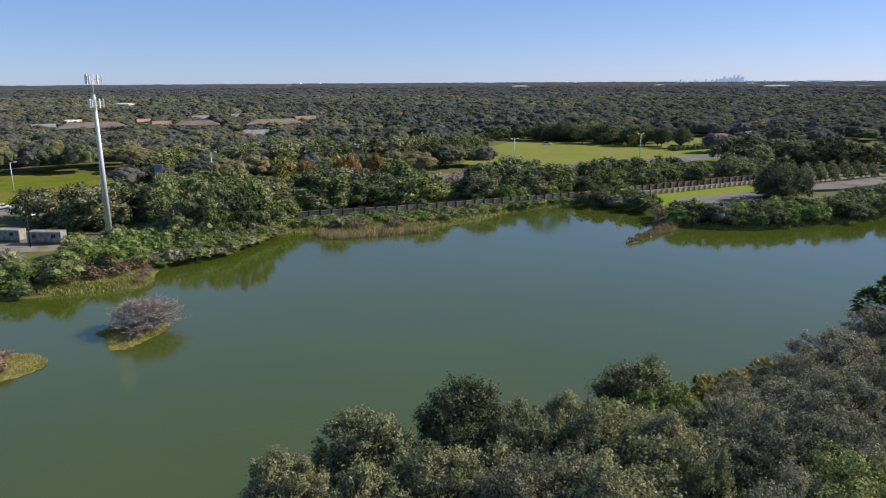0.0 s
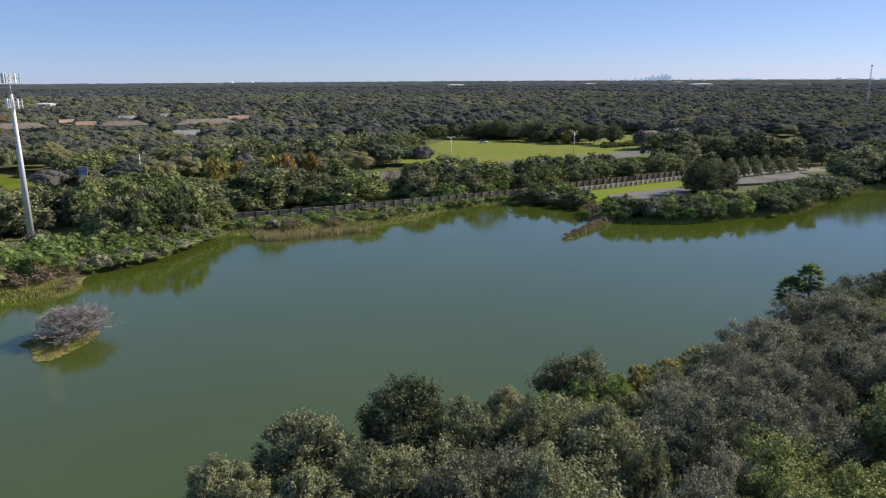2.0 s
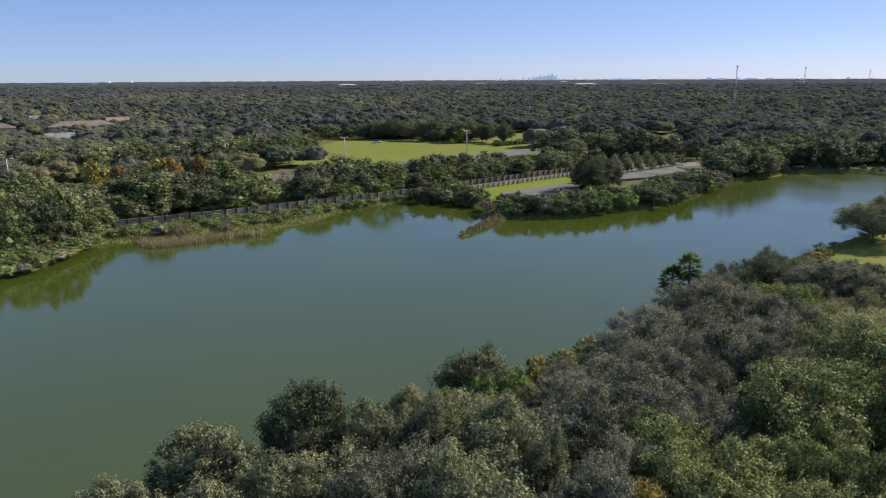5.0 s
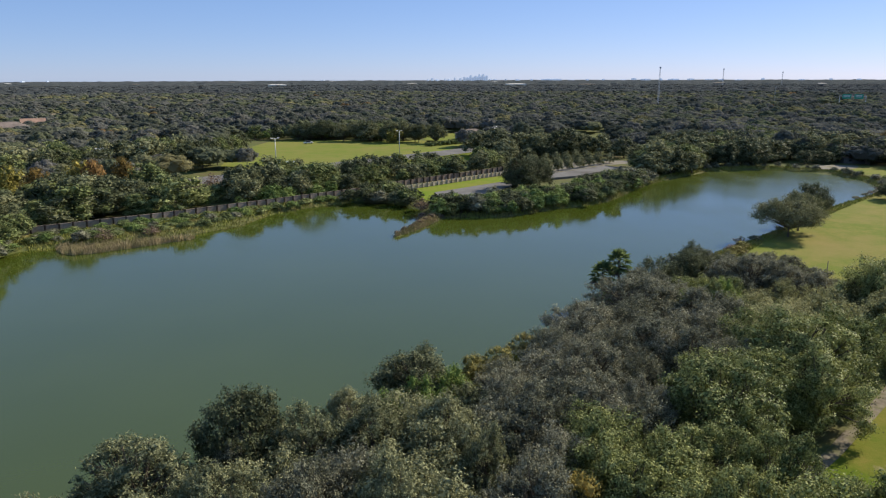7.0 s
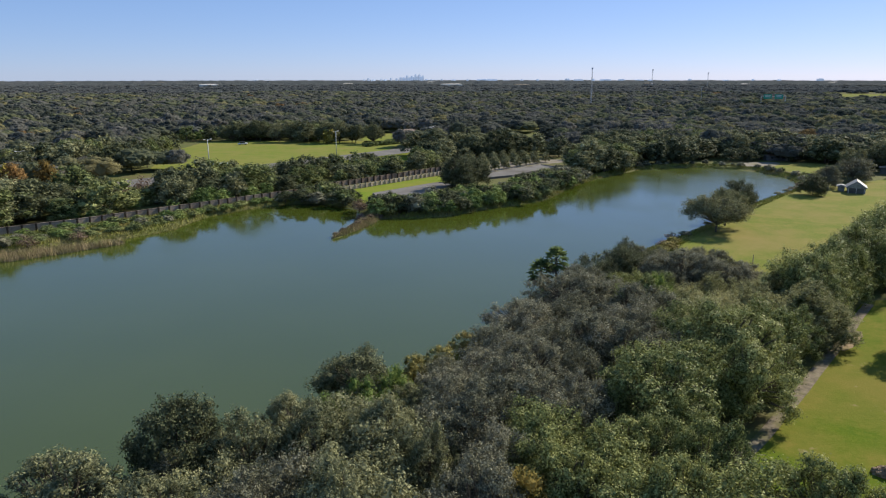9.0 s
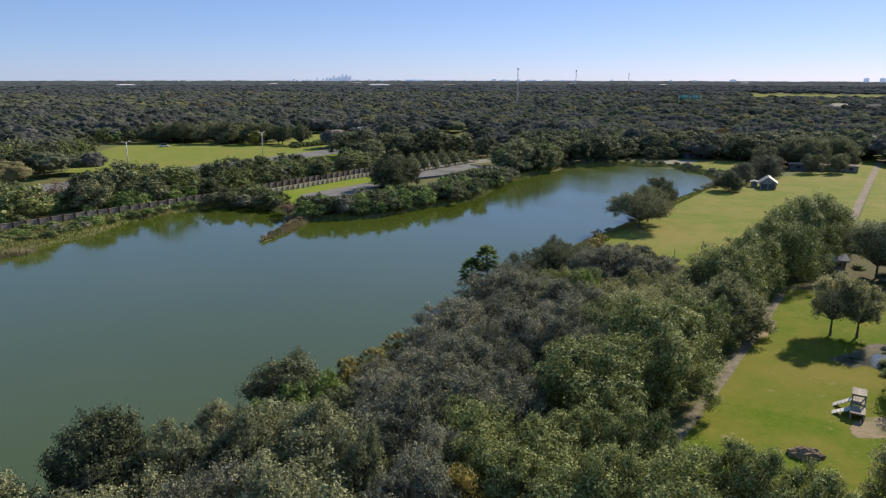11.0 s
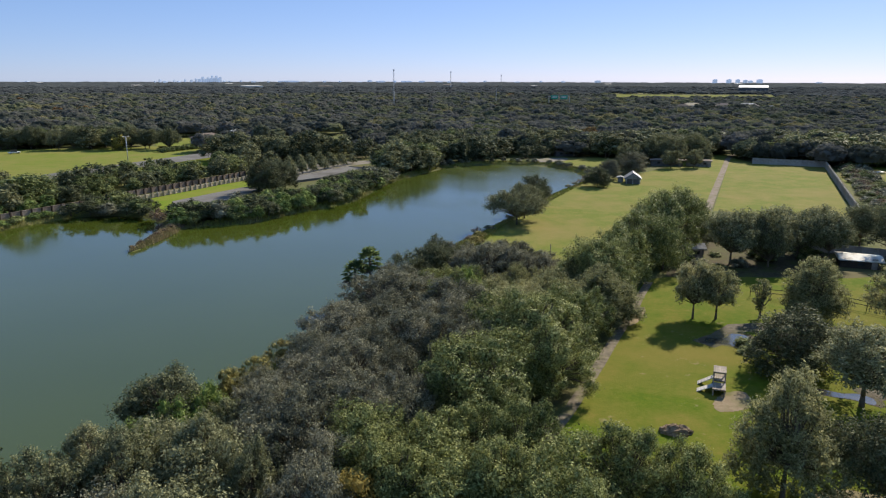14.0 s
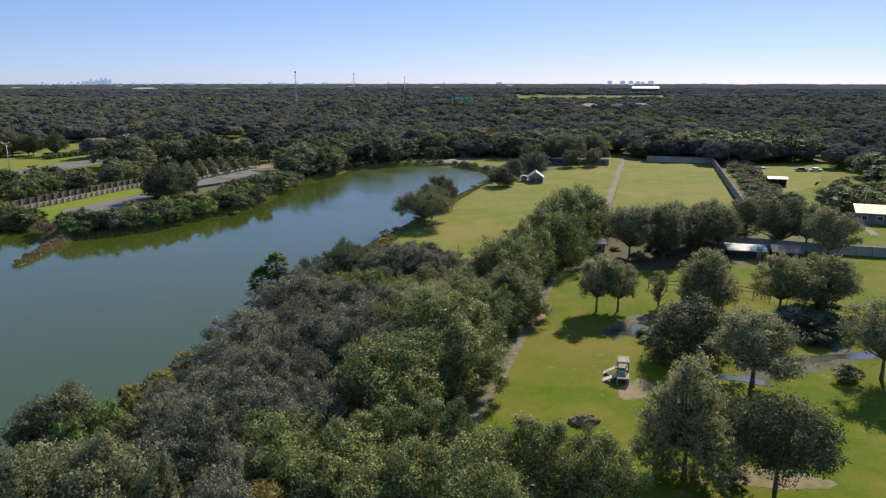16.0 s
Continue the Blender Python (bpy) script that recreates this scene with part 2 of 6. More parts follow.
def water_material():
    m, n, p = material("green_lake_water")
    stain = ramp(n, noise_tex(n, 0.02, 3), 0.3, 0.7)
    n.links.new(mixed(n, stain, (0.045, 0.062, 0.008), (0.055, 0.073, 0.012)), p.inputs["Base Color"])
    gust = ramp(n, noise_tex(n, 0.05, 4, 0.6, stretch=(1.0, 0.35, 1.0)), 0.45, 0.65)     # ruffled streaks
    where = n.nodes.new("ShaderNodeSeparateXYZ")
    n.links.new(n.nodes.new("ShaderNodeTexCoord").outputs["Object"], where.inputs[0])
    open_end = ramp(n, where.outputs["X"], 95, 200)                          # the wind reaches the far end
    calm = n.nodes.new("ShaderNodeMath")
    calm.operation = "MULTIPLY_ADD"
    calm.inputs[1].default_value = 0.16
    n.links.new(open_end, calm.inputs[0])
    n.links.new(ramp_to(n, gust, 0.05, 0.13), calm.inputs[2])
    n.links.new(calm.outputs[0], p.inputs["Roughness"])
    p.inputs["IOR"].default_value = 1.52
    bumped(n, p, noise_tex(n, 1.1, 4, 0.6), 0.13, 0.06)
    return m


WATER = water_material()

# ---------------------------------------------------------------- mesh helpers


def mesh_np(name, verts, faces, mat, smooth=False):
    """A mesh from arrays of vertices and of equal-sided faces."""
    verts, faces = np.asarray(verts, np.float32), np.asarray(faces, np.int32)
    me = bpy.data.meshes.new(name)
    me.vertices.add(len(verts))
    me.vertices.foreach_set("co", verts.ravel())
    k = faces.shape[1]
    me.loops.add(faces.size)
    me.loops.foreach_set("vertex_index", faces.ravel())
    me.polygons.add(len(faces))
    me.polygons.foreach_set("loop_start", np.arange(0, faces.size, k, dtype=np.int32))
    me.polygons.foreach_set("use_smooth", np.full(len(faces), smooth))
    me.update(calc_edges=True)
    me.validate()
    me.materials.append(mat)
    return me


def part(name, bm, mat, parent=None, label="", smooth=False):
    me = bpy.data.meshes.new(name)
    bm.to_mesh(me)
    bm.free()
    me.materials.append(mat)
    if smooth:
        me.polygons.foreach_set("use_smooth", np.full(len(me.polygons), True))
    ob = new(name, me)
    ob.parent = parent
    return tagged(ob, label)


def box(bm, centre, size, turn=0.0, bevel=0.0, tilt=None):
    """A box in bm; turn in degrees about z, tilt a further matrix applied first."""
    m = Matrix.Translation(centre) @ pose(0, 0, 0, 0, 0, turn)
    if tilt is not None:
        m = m @ tilt
    made = bmesh.ops.create_cube(bm, size=1, matrix=m @ Matrix.Diagonal((*size, 1)))
    if bevel:
        edges = list({e for v in made["verts"] for e in v.link_edges})
        bmesh.ops.bevel(bm, geom=edges, offset=bevel, segments=1, affect="EDGES")
    return bm


def tube(bm, a, b, ra, rb, sides=8, cap=True):
    a, b = Vector(a), Vector(b)
    d = b - a
    m = Matrix.Translation((a + b) / 2) @ d.to_track_quat("Z", "Y").to_matrix().to_4x4()
    bmesh.ops.create_cone(bm, cap_ends=cap, segments=sides, radius1=ra, radius2=rb, depth=d.length, matrix=m)
    return bm


def inside(poly, x, y):
    p = np.asarray(poly, float)
    r = np.zeros(np.shape(x), bool)
    for (x0, y0), (x1, y1) in zip(p, np.roll(p, -1, 0)):
        with np.errstate(divide="ignore", invalid="ignore"):
            r ^= ((y0 > y) != (y1 > y)) & (x < (x1 - x0) * (y - y0) / (y1 - y0) + x0)
    return r


def shore_distance(poly, x, y):
    """Metres from the polygon's edge, positive outside."""
    p = np.asarray(poly, float)
    d = np.full(np.shape(x), 1e9)
    for (x0, y0), (x1, y1) in zip(p, np.roll(p, -1, 0)):
        dx, dy = x1 - x0, y1 - y0
        t = np.clip(((x - x0) * dx + (y - y0) * dy) / (dx * dx + dy * dy), 0, 1)
        d = np.minimum(d, np.hypot(x - x0 - t * dx, y - y0 - t * dy))
    return np.where(inside(poly, x, y), -d, d)


def rounded(points, steps=4):
    """A closed smooth line through the points."""
    p = np.asarray(points, float)
    out = []
    for i in range(len(p)):
        a, b, c, d = p[i - 1], p[i], p[(i + 1) % len(p)], p[(i + 2) % len(p)]
        for t in np.arange(steps) / steps:
            out.append(0.5 * (2 * b + (c - a) * t + (2 * a - 5 * b + 4 * c - d) * t * t + (3 * b - a - 3 * c + d) * t ** 3))
    return np.array(out)


# ---------------------------------------------------------------- ground and lake
SHORE = rounded([
    (-77, 121), (-64, 123.5), (-55, 128), (-57, 140), (-48.5, 149.5), (-43.5, 162), (-40, 173), (-30, 176), (-17, 174),
    (-3, 180), (9, 188), (19, 201), (36, 210.5), (44, 212), (53.5, 206.5), (58, 196), (57.5, 187), (54.2, 178), (42, 161.2),
    (44.6, 162), (55, 172.6), (63.5, 180), (77, 175.0), (92, 180.5), (114, 186), (135, 203), (154, 217), (187, 235)])
SHORE = np.vstack([SHORE[:-3], rounded([
    (187, 235), (205, 235), (219, 230), (229.5, 213), (222, 188), (208.5, 174), (187, 164), (168, 156.5), (145, 143),
    (121, 131.5), (102, 122), (80, 108), (62, 99), (50, 91), (43.5, 86), (35, 81), (29.5, 79), (19, 71.5),
    (9, 65), (0, 60), (-8, 54), (-15, 46), (-19, 34), (-22, 15), (-34, -25), (-90, -40), (-135, 10), (-120, 95), (-77, 121)])[4:-7]])


def ground_sheet():
    az = np.radians(np.concatenate([np.arange(-88, 42, 0.65), np.arange(42, 272, 6)]))
    r = np.concatenate([[0.01], 3 * 1.06 ** np.arange(0, 51), 58.6 * 1.0115 ** np.arange(0, 132), 265 * 1.03 ** np.arange(0, 120)])
    r = r[r < 4950]
    r = np.append(r, 4950)
    R, A = np.meshgrid(r, az, indexing="ij")
    x, y = -np.sin(A) * R, np.cos(A) * R
    s = shore_distance(SHORE, x, y)
    z = np.clip(s * 0.40, -1.2, 1.0) + np.clip((R - 1500) / 3400, 0, 1) * 5
    n, k = len(r), len(az)
    i, j = np.meshgrid(np.arange(n - 1), np.arange(k), indexing="ij")
    j2 = (j + 1) % k
    faces = np.stack([i * k + j, (i + 1) * k + j, (i + 1) * k + j2, i * k + j2], -1).reshape(-1, 4)[:, ::-1]
    me = mesh_np("ground", np.stack([x, y, z], -1).reshape(-1, 3), faces, EARTH, True)
    return tagged(new("ground", me), "brown and green woodland floor of leaf litter", "ground", kind="structure")


ground_sheet()
bm = bmesh.new()
bmesh.ops.create_grid(bm, x_segments=1, y_segments=1, size=1, matrix=Matrix.Translation((48, 100, 0)) @ Matrix.Diagonal((192, 148, 1, 1)))
tagged(part("water", bm, WATER), "still murky green lake water mirroring the sky", "lake", kind="structure")


def patch(name, points, mat, z, label, category, steps=4, ragged=0.0):
    """A flat sheet of ground cover, its rim softly rounded; ragged: how far the rim wavers."""
    ring = rounded(points, 14 if ragged else steps) if steps > 1 else np.asarray(points, float)
    if ragged:
        ring = np.array([q + ragged * np.array([noise.noise((q[0] * 1.9, q[1] * 1.9, 3)) + 0.8 * noise.noise((q[0] * 4.6, q[1] * 4.6, 9)),
                                                noise.noise((q[0] * 1.9, q[1] * 1.9, 17)) + 0.8 * noise.noise((q[0] * 4.6, q[1] * 4.6, 29))]) for q in ring])
    bm = bmesh.new()
    f = bm.faces.new([bm.verts.new((a, b, z)) for a, b in ring])
    if f.calc_area() and f.normal.z < 0:
        f.normal_flip()
    f.normal_update()
    if f.normal.z < 0:
        f.normal_flip()
    bmesh.ops.triangulate(bm, faces=bm.faces[:])
    return tagged(part(name, bm, mat), label, category, kind="structure")


def strip(name, line, width, mat, z, label, category):
    p = [Vector((a, b)) for a, b in line]
    bm = bmesh.new()
    rows = []
    for i, q in enumerate(p):
        d = (p[min(i + 1, len(p) - 1)] - p[max(i - 1, 0)]).normalized()
        s = Vector((-d.y, d.x)) * width / 2
        rows.append((bm.verts.new((q.x + s.x, q.y + s.y, z)), bm.verts.new((q.x - s.x, q.y - s.y, z))))
    for (a, b), (c, d) in zip(rows, rows[1:]):
        bm.faces.new((a, b, d, c))
    return tagged(part(name, bm, mat), label, category, kind="structure")


MEADOW = [(106, 119), (103, 111), (106, 99), (112, 93), (124, 92), (151, 92), (184, 107.5), (313, 177.5), (330, 188), (300, 186), (268, 176), (230, 168), (208, 168), (192, 163.5), (171, 154.5), (148, 141), (124, 128.5)]
PADDOCK = [(183.5, 106.5), (200, 76), (313.5, 133), (302, 158), (317, 177.5)]
PARKLAND = [(111, 75), (93, 66.6), (77, 58.8), (63, 51.8), (50, 45.6), (42, 41), (44, 30), (44, 10), (60, -20), (110, -20), (150, 10), (168, 32), (160, 42), (140, 52), (128, 62)]
NORTH_LAWN = [(235, 212), (249, 226), (268, 214), (262, 196), (240, 190)]
BALL_FIELD = [(8, 312), (39, 290), (70, 303), (98, 320), (124, 350), (142, 388), (120, 404), (84, 416), (40, 428)]
FAR_LAWN = [(122, 376), (150, 386), (178, 436), (142, 450)]
NURSERY = [(108, 356), (152, 370), (162, 388), (120, 376)]
BANK_LAWN = [(60, 200), (66, 199), (100, 224), (110, 246), (98, 242), (58, 222)]
LEFT_FIELD = [(-190, 212), (-150, 206), (-120, 230), (-108, 262), (-124, 288), (-176, 276)]
YARD = [(246, 90), (266, 77), (322, 92), (332, 110), (302, 122)]
YARD_2 = [(255, 56), (303, 60), (316, 74), (280, 80), (262, 70)]
FAR_FIELD = [(1010, 790), (1195, 598), (1560, 781), (1372, 1073)]
patch("lawn_meadow", MEADOW, LAWN, 1.03, "wide mown lawn with yellowing patches beside the lake", "lawn", 3)
patch("lawn_paddock", PADDOCK, LAWN, 1.035, "flat mown paddock inside a long fence", "lawn", 1)
patch("lawn_park", PARKLAND, PARK, 1.03, "bright green park grass with worn bare spots", "lawn")
patch("lawn_shore", NORTH_LAWN, LAWN, 1.03, "small sunlit lawn beyond the lake", "lawn")
patch("sports_field", BALL_FIELD, FIELD, 1.03, "open mown sports field with olive grass", "field", 3)
patch("lawn_far", FAR_LAWN, FIELD, 1.03, "pale sunlit lawn between trees", "lawn")
patch("lawn_bank", BANK_LAWN, WATERED, 1.03, "narrow bright green lawn beside a wall", "lawn", 1)
patch("roadside_field", LEFT_FIELD, PARK, 1.03, "green verge field beside the highway", "field")
patch("yard_ground", [(206, 68), (262, 97), (324, 130), (350, 118), (340, 82), (300, 48), (230, 38), (190, 34), (176, 48), (190, 60)], PARK, 1.018, "rough green ground of the yards", "yard")
patch("yard", YARD, LAWN, 1.03, "dry grass yard with sheds", "yard")
patch("yard_garden", YARD_2, PARK, 1.03, "green garden plot with low shrubs", "yard")
patch("far_field", FAR_FIELD, PARK, 2.0, "distant pale green open field", "field", 1)
patch("road_verge", [(14, 256), (44, 266), (84, 289), (126, 304), (134, 330), (120, 328), (60, 293), (8, 266)], PARK, 1.03, "green grass verge beside the highway", "verge")
ROAD = [(-260, 127), (-125, 203), (-5, 268), (131, 341), (210, 385)]
strip("road", ROAD, 17, ASPHALT, 1.06, "grey asphalt highway half hidden by trees", "road")
strip("track", [(183, 108), (200, 117), (313, 176.5), (332, 184), (348, 187)], 2.2, TRACK, 1.07, "straight brown dirt track across the lawn", "track")
strip("garden_path", [(224, 57), (212, 51), (202, 45), (192, 40.5)], 1.8, GRAVEL, 1.06, "pale gravel path beside a bungalow", "path")
PATH = [(40, 40), (46, 43), (50.4, 45.4), (56.3, 47.9), (63.1, 51.2), (70.2, 54.7), (77, 58.2), (85, 62.2), (92.7, 66), (100, 70), (108, 74)]
strip("path", PATH, 1.4, PATHWAY, 1.07, "worn gravel path along the wood's edge", "path")

# ---------------------------------------------------------------- trees
def leaves_on(lobes, count, size, r, outward=0.55, lift=0.25, long=1.0, core=0.64, wild=0.62, near=0.52, reach=0.72, sprig=0):
    """Loose leaf sprays round a cluster of lobes (x, y, z, radius), over rough inner masses: vertices and triangles."""
    lob = np.asarray(lobes)
    w = lob[:, 3] ** 2
    pick = r.choice(len(lob), int(count * 2.2), p=w / w.sum())
    d = r.normal(size=(len(pick), 3))
    d /= np.linalg.norm(d, axis=1)[:, None]
    depth = near + reach * r.beta(2.6, 2.2, len(pick))
    c = lob[pick, :3] + d * (lob[pick, 3] * depth)[:, None]
    inner = np.zeros(len(c), bool)
    for i, l in enumerate(lob):
        inner |= (np.linalg.norm(c - l[:3], axis=1) < l[3] * 0.70) & (pick != i)
    keep = np.flatnonzero(~inner)[:count // sprig if sprig else count]
    c, d = c[keep], d[keep]
    if sprig:                                   # tufts of leaves round each twig's end, with gaps between
        c, d = np.repeat(c, sprig, 0), np.repeat(d, sprig, 0)
        c = c + r.normal(size=c.shape) * size * 1.35 + d * r.uniform(-1.2, 1.6, len(c))[:, None] * size
    def blades_at(c, d, size):
        nrm = d * outward + r.normal(size=c.shape) * wild + np.array([0, 0, lift])
        nrm /= np.linalg.norm(nrm, axis=1)[:, None]
        u = np.cross(nrm, r.normal(size=c.shape))
        u /= np.linalg.norm(u, axis=1)[:, None]
        v = np.cross(nrm, u)
        s = size * r.uniform(0.5, 1.4, len(c))[:, None]
        return np.stack([c + u * s * long, c - u * s * 0.6 + v * s * 0.6, c - u * s * 0.5 - v * s * 0.6], 1).reshape(-1, 3)

    verts = [blades_at(c, d, size)]
    if core and sprig:                          # older leaves deep in the crown close it against the light
        d = r.normal(size=(count // 3, 3))
        d /= np.linalg.norm(d, axis=1)[:, None]
        pick = r.choice(len(lob), len(d), p=w / w.sum())
        verts.append(blades_at(lob[pick, :3] + d * (lob[pick, 3] * r.uniform(0.1, 0.8, len(d)))[:, None], d, size * 1.5))
    at = sum(len(v) for v in verts)
    faces = [np.arange(at).reshape(-1, 3)]
    if core and not sprig:
        for l in lob:
            ball = ICO_V * (l[3] * core * r.uniform(0.55, 1.25, len(ICO_V)))[:, None] + l[:3]
            verts.append(ball)
            faces.append(ICO_F + at)
            at += len(ball)
    faces = np.concatenate(faces)
    return np.concatenate(verts), faces


bm = bmesh.new()
bmesh.ops.create_icosphere(bm, subdivisions=1, radius=1.0)
ICO_V = np.array([v.co[:] for v in bm.verts])
ICO_F = np.array([[v.index for v in f.verts] for f in bm.faces])
bm.free()

def lobes_of(r, n, height, radius, base, flat=1.0, small=0.36, skirt=0.3, uneven=1.0):
    """Round lobes strewn over an uneven crown from base to height; skirt: how far it stays broad towards the ground."""
    out = []
    mid = base + (height - base) * (0.5 - 0.12 * skirt)
    wave = r.uniform(0, 6.28, 4)
    for i in range(n):
        a = r.uniform(0, 6.283)
        q = 1 - 1.85 * (i + r.uniform(0, 1)) / n
        ring = math.sqrt(max(0.0, 1 - q * q)) if q > 0 else 1 - (1 - skirt) * q * q * 0.8
        ring *= math.sqrt(r.uniform(0.35, 1.0))
        lr = small * radius * r.uniform(0.6, 1.4)
        k = r.uniform(0.78, 1.04) * (1 + uneven * (0.17 * math.sin(2 * a + wave[0]) + 0.12 * math.sin(3 * a + wave[1])))
        up = (height - lr * 0.9 - mid) if q > 0 else (mid - base - lr * 0.8)
        lift = 1 + uneven * (0.16 * math.sin(2 * a + wave[2]) + 0.10 * math.sin(5 * a + wave[3]))
        out.append((math.cos(a) * ring * (radius - lr * 0.7) * k, math.sin(a) * ring * (radius - lr * 0.7) * k,
                    mid + q * flat * up * (0.84 + 0.16 * k) * (lift if q > 0 else 1), lr))
    out.append((0, 0, mid, radius * 0.5))
    return out


def limbs(bm, lobes, r, fork, girth, every=1, lean=0.0):
    """Trunk to the fork and tapered limbs to the lobes."""
    top = Vector((lean, 0, fork))
    tube(bm, (0, 0, -0.3), top * 0.55, girth * 1.15, girth * 0.8, 7)
    tube(bm, top * 0.55, top, girth * 0.8, girth * 0.68, 7)
    for x, y, z, q in lobes[::every]:
        end = Vector((x, y, z))
        if end.z < fork + 0.2:
            continue
        mid = top.lerp(end, 0.5) + Vector((r.uniform(-.3, .3), r.uniform(-.3, .3), r.uniform(-.1, .4)))
        tube(bm, top, mid, girth * 0.48, girth * 0.3, 5, False)
        tube(bm, mid, end, girth * 0.3, girth * 0.08, 5, False)
        for _ in range(2 if every == 1 else 0):
            tip = end + Vector((r.uniform(-1, 1), r.uniform(-1, 1), r.uniform(0, 1))) * q * 0.9
            tube(bm, mid.lerp(end, 0.6), tip, girth * 0.14, girth * 0.03, 4, False)
    return bm


SIZE = {}


def tree(kind, leaf, label, seed, count, size, lobe_n, base=2.2, fork=2.6, height=10.0, radius=4.6, small=0.36, every=1, category="tree", skirt=0.2, uneven=1.0, **leafy):
    """A tree at the origin: an Empty over its trunk and crown."""
    r = np.random.default_rng(seed)
    lob = lobes_of(r, lobe_n, height, radius, base, small=small, skirt=skirt, uneven=uneven)
    ob = tagged(new(kind), label, category)
    ob.empty_display_size = 0.3
    SIZE[ob.name] = (radius, height)
    part("trunk", limbs(bmesh.new(), lob, r, fork, 0.22, every), BARK, ob, smooth=True)
    v, f = leaves_on(lob, count, size, r, **leafy)
    c = new("crown", mesh_np("crown", v, f, LEAF[leaf]))
    c.parent = ob
    return ob


BROAD = {"height": 8.0, "radius": 5.2, "fork": 2.0}
MASTERS = {
    "grey": [tree("oak_tree", "grey", "grey-green oak with dense fine foliage in the lakeside wood", 11 + i, 30000, 0.088, 190, 0.3, skirt=0.85, small=0.108, near=0.3, reach=1.05, core=0.34, outward=0.95, wild=0.48, sprig=9, **BROAD) for i in range(3)],
    "olive": [tree("willow_oak", "olive", "feathery olive-grey tree in the lakeside wood", 21 + i, 32000, 0.082, 190, 0.3, skirt=0.85, small=0.112, long=1.8, near=0.2, reach=1.25, core=0.34, outward=0.95, wild=0.48, sprig=6, **BROAD) for i in range(2)],
    "dark": [tree("evergreen_tree", "dark", "dark green evergreen tree with dense foliage", 31 + i, 21000, 0.115, 100, 0.4, skirt=0.8, small=0.16, core=0.5, uneven=0.4, outward=0.95, wild=0.48, sprig=12, **BROAD) for i in range(2)],
    "bright": [tree("camphor_tree", "bright", "light green tree with clumped glossy leaves", 41 + i, 26000, 0.105, 125, 0.3, skirt=0.85, small=0.118, near=0.78, reach=0.28, outward=1.4, wild=0.22, lift=0.15, sprig=3, **BROAD) for i in range(3)],
    "tan": [tree("drake_elm", "tan", "tan-green feathery tree thinning in autumn", 51 + i, 24000, 0.09, 110, 0.3, skirt=0.85, small=0.17, long=1.9, near=0.4, reach=1.0, core=0.25, sprig=9) for i in range(2)],
    "park": [tree("park_oak", "olive", "open-crowned young oak on the park grass", 61 + i, 15000, 0.112, 70, 3.0, 2.6, skirt=0.9, small=0.17, core=0.3, near=0.3, reach=1.05, sprig=8) for i in range(3)],
    "pale": [tree("young_elm", "tan", "open-crowned young elm with pale olive leaves on the grass", 161 + i, 15000, 0.105, 70, 3.0, 2.6, skirt=0.9, small=0.17, core=0.25, near=0.3, reach=1.05, long=1.5, sprig=8) for i in range(2)],
    "shady": [tree("park_oak", "dark", "dark green broad-crowned oak on the park grass", 66 + i, 17000, 0.12, 66, 2.9, 2.2, skirt=0.9, small=0.19, core=0.5, radius=5.4, sprig=8) for i in range(2)],
    "glossy": [tree("magnolia_tree", "dark", "dark glossy evergreen bushy down to the ground beside a pool", 68, 18000, 0.13, 80, 0.1, 2.0, small=0.18, skirt=0.9, radius=5.4, sprig=8)],
    "row": [tree("shade_tree", "olive", "leafy shade tree in a row by the yard", 71 + i, 12000, 0.145, 70, 2.6, 2.2, uneven=1.7, small=0.19, radius=5.0, near=0.35, reach=1.0, core=0.35, sprig=9) for i in range(3)],
    "oak": [tree("live_oak", "grey_leaf", "spreading dark live oak with a short trunk", 81 + i, 12500, 0.135, 96, 2.2, 1.3, skirt=0.6, small=0.15, radius=5.4, core=0.38, uneven=1.6, sprig=9) for i in range(3)],
    "spreading": [tree("live_oak", "grey_leaf", "old live oak with a wide drooping crown by the water", 86 + i, 17000, 0.13, 110, 3.2, 2.2, skirt=0.95, small=0.14, radius=6.6, core=0.36, uneven=1.3, height=9.0, sprig=9) for i in range(2)],
    "orange": [tree("autumn_tree", "amber", "small tree with orange autumn leaves", 91, 5000, 0.16, 34, 0.5, small=0.24, skirt=0.7)],
}
FILL = {k: [tree(n, k, "lower " + l + " under the taller crowns", 201 + 7 * i + j, 14000, 0.108, 90, 0.2, skirt=0.9, small=0.165, every=9, near=0.35, reach=1.0, core=0.45, outward=0.95, wild=0.48, sprig=9, **BROAD) for j in range(2)]
        for i, (k, n, l) in enumerate((("grey", "oak_tree", "grey-green oak"), ("olive", "willow_oak", "olive-grey tree"), ("dark", "evergreen_tree", "dark evergreen"),
                                       ("bright", "camphor_tree", "light green tree"), ("tan", "drake_elm", "tan-green tree")))}
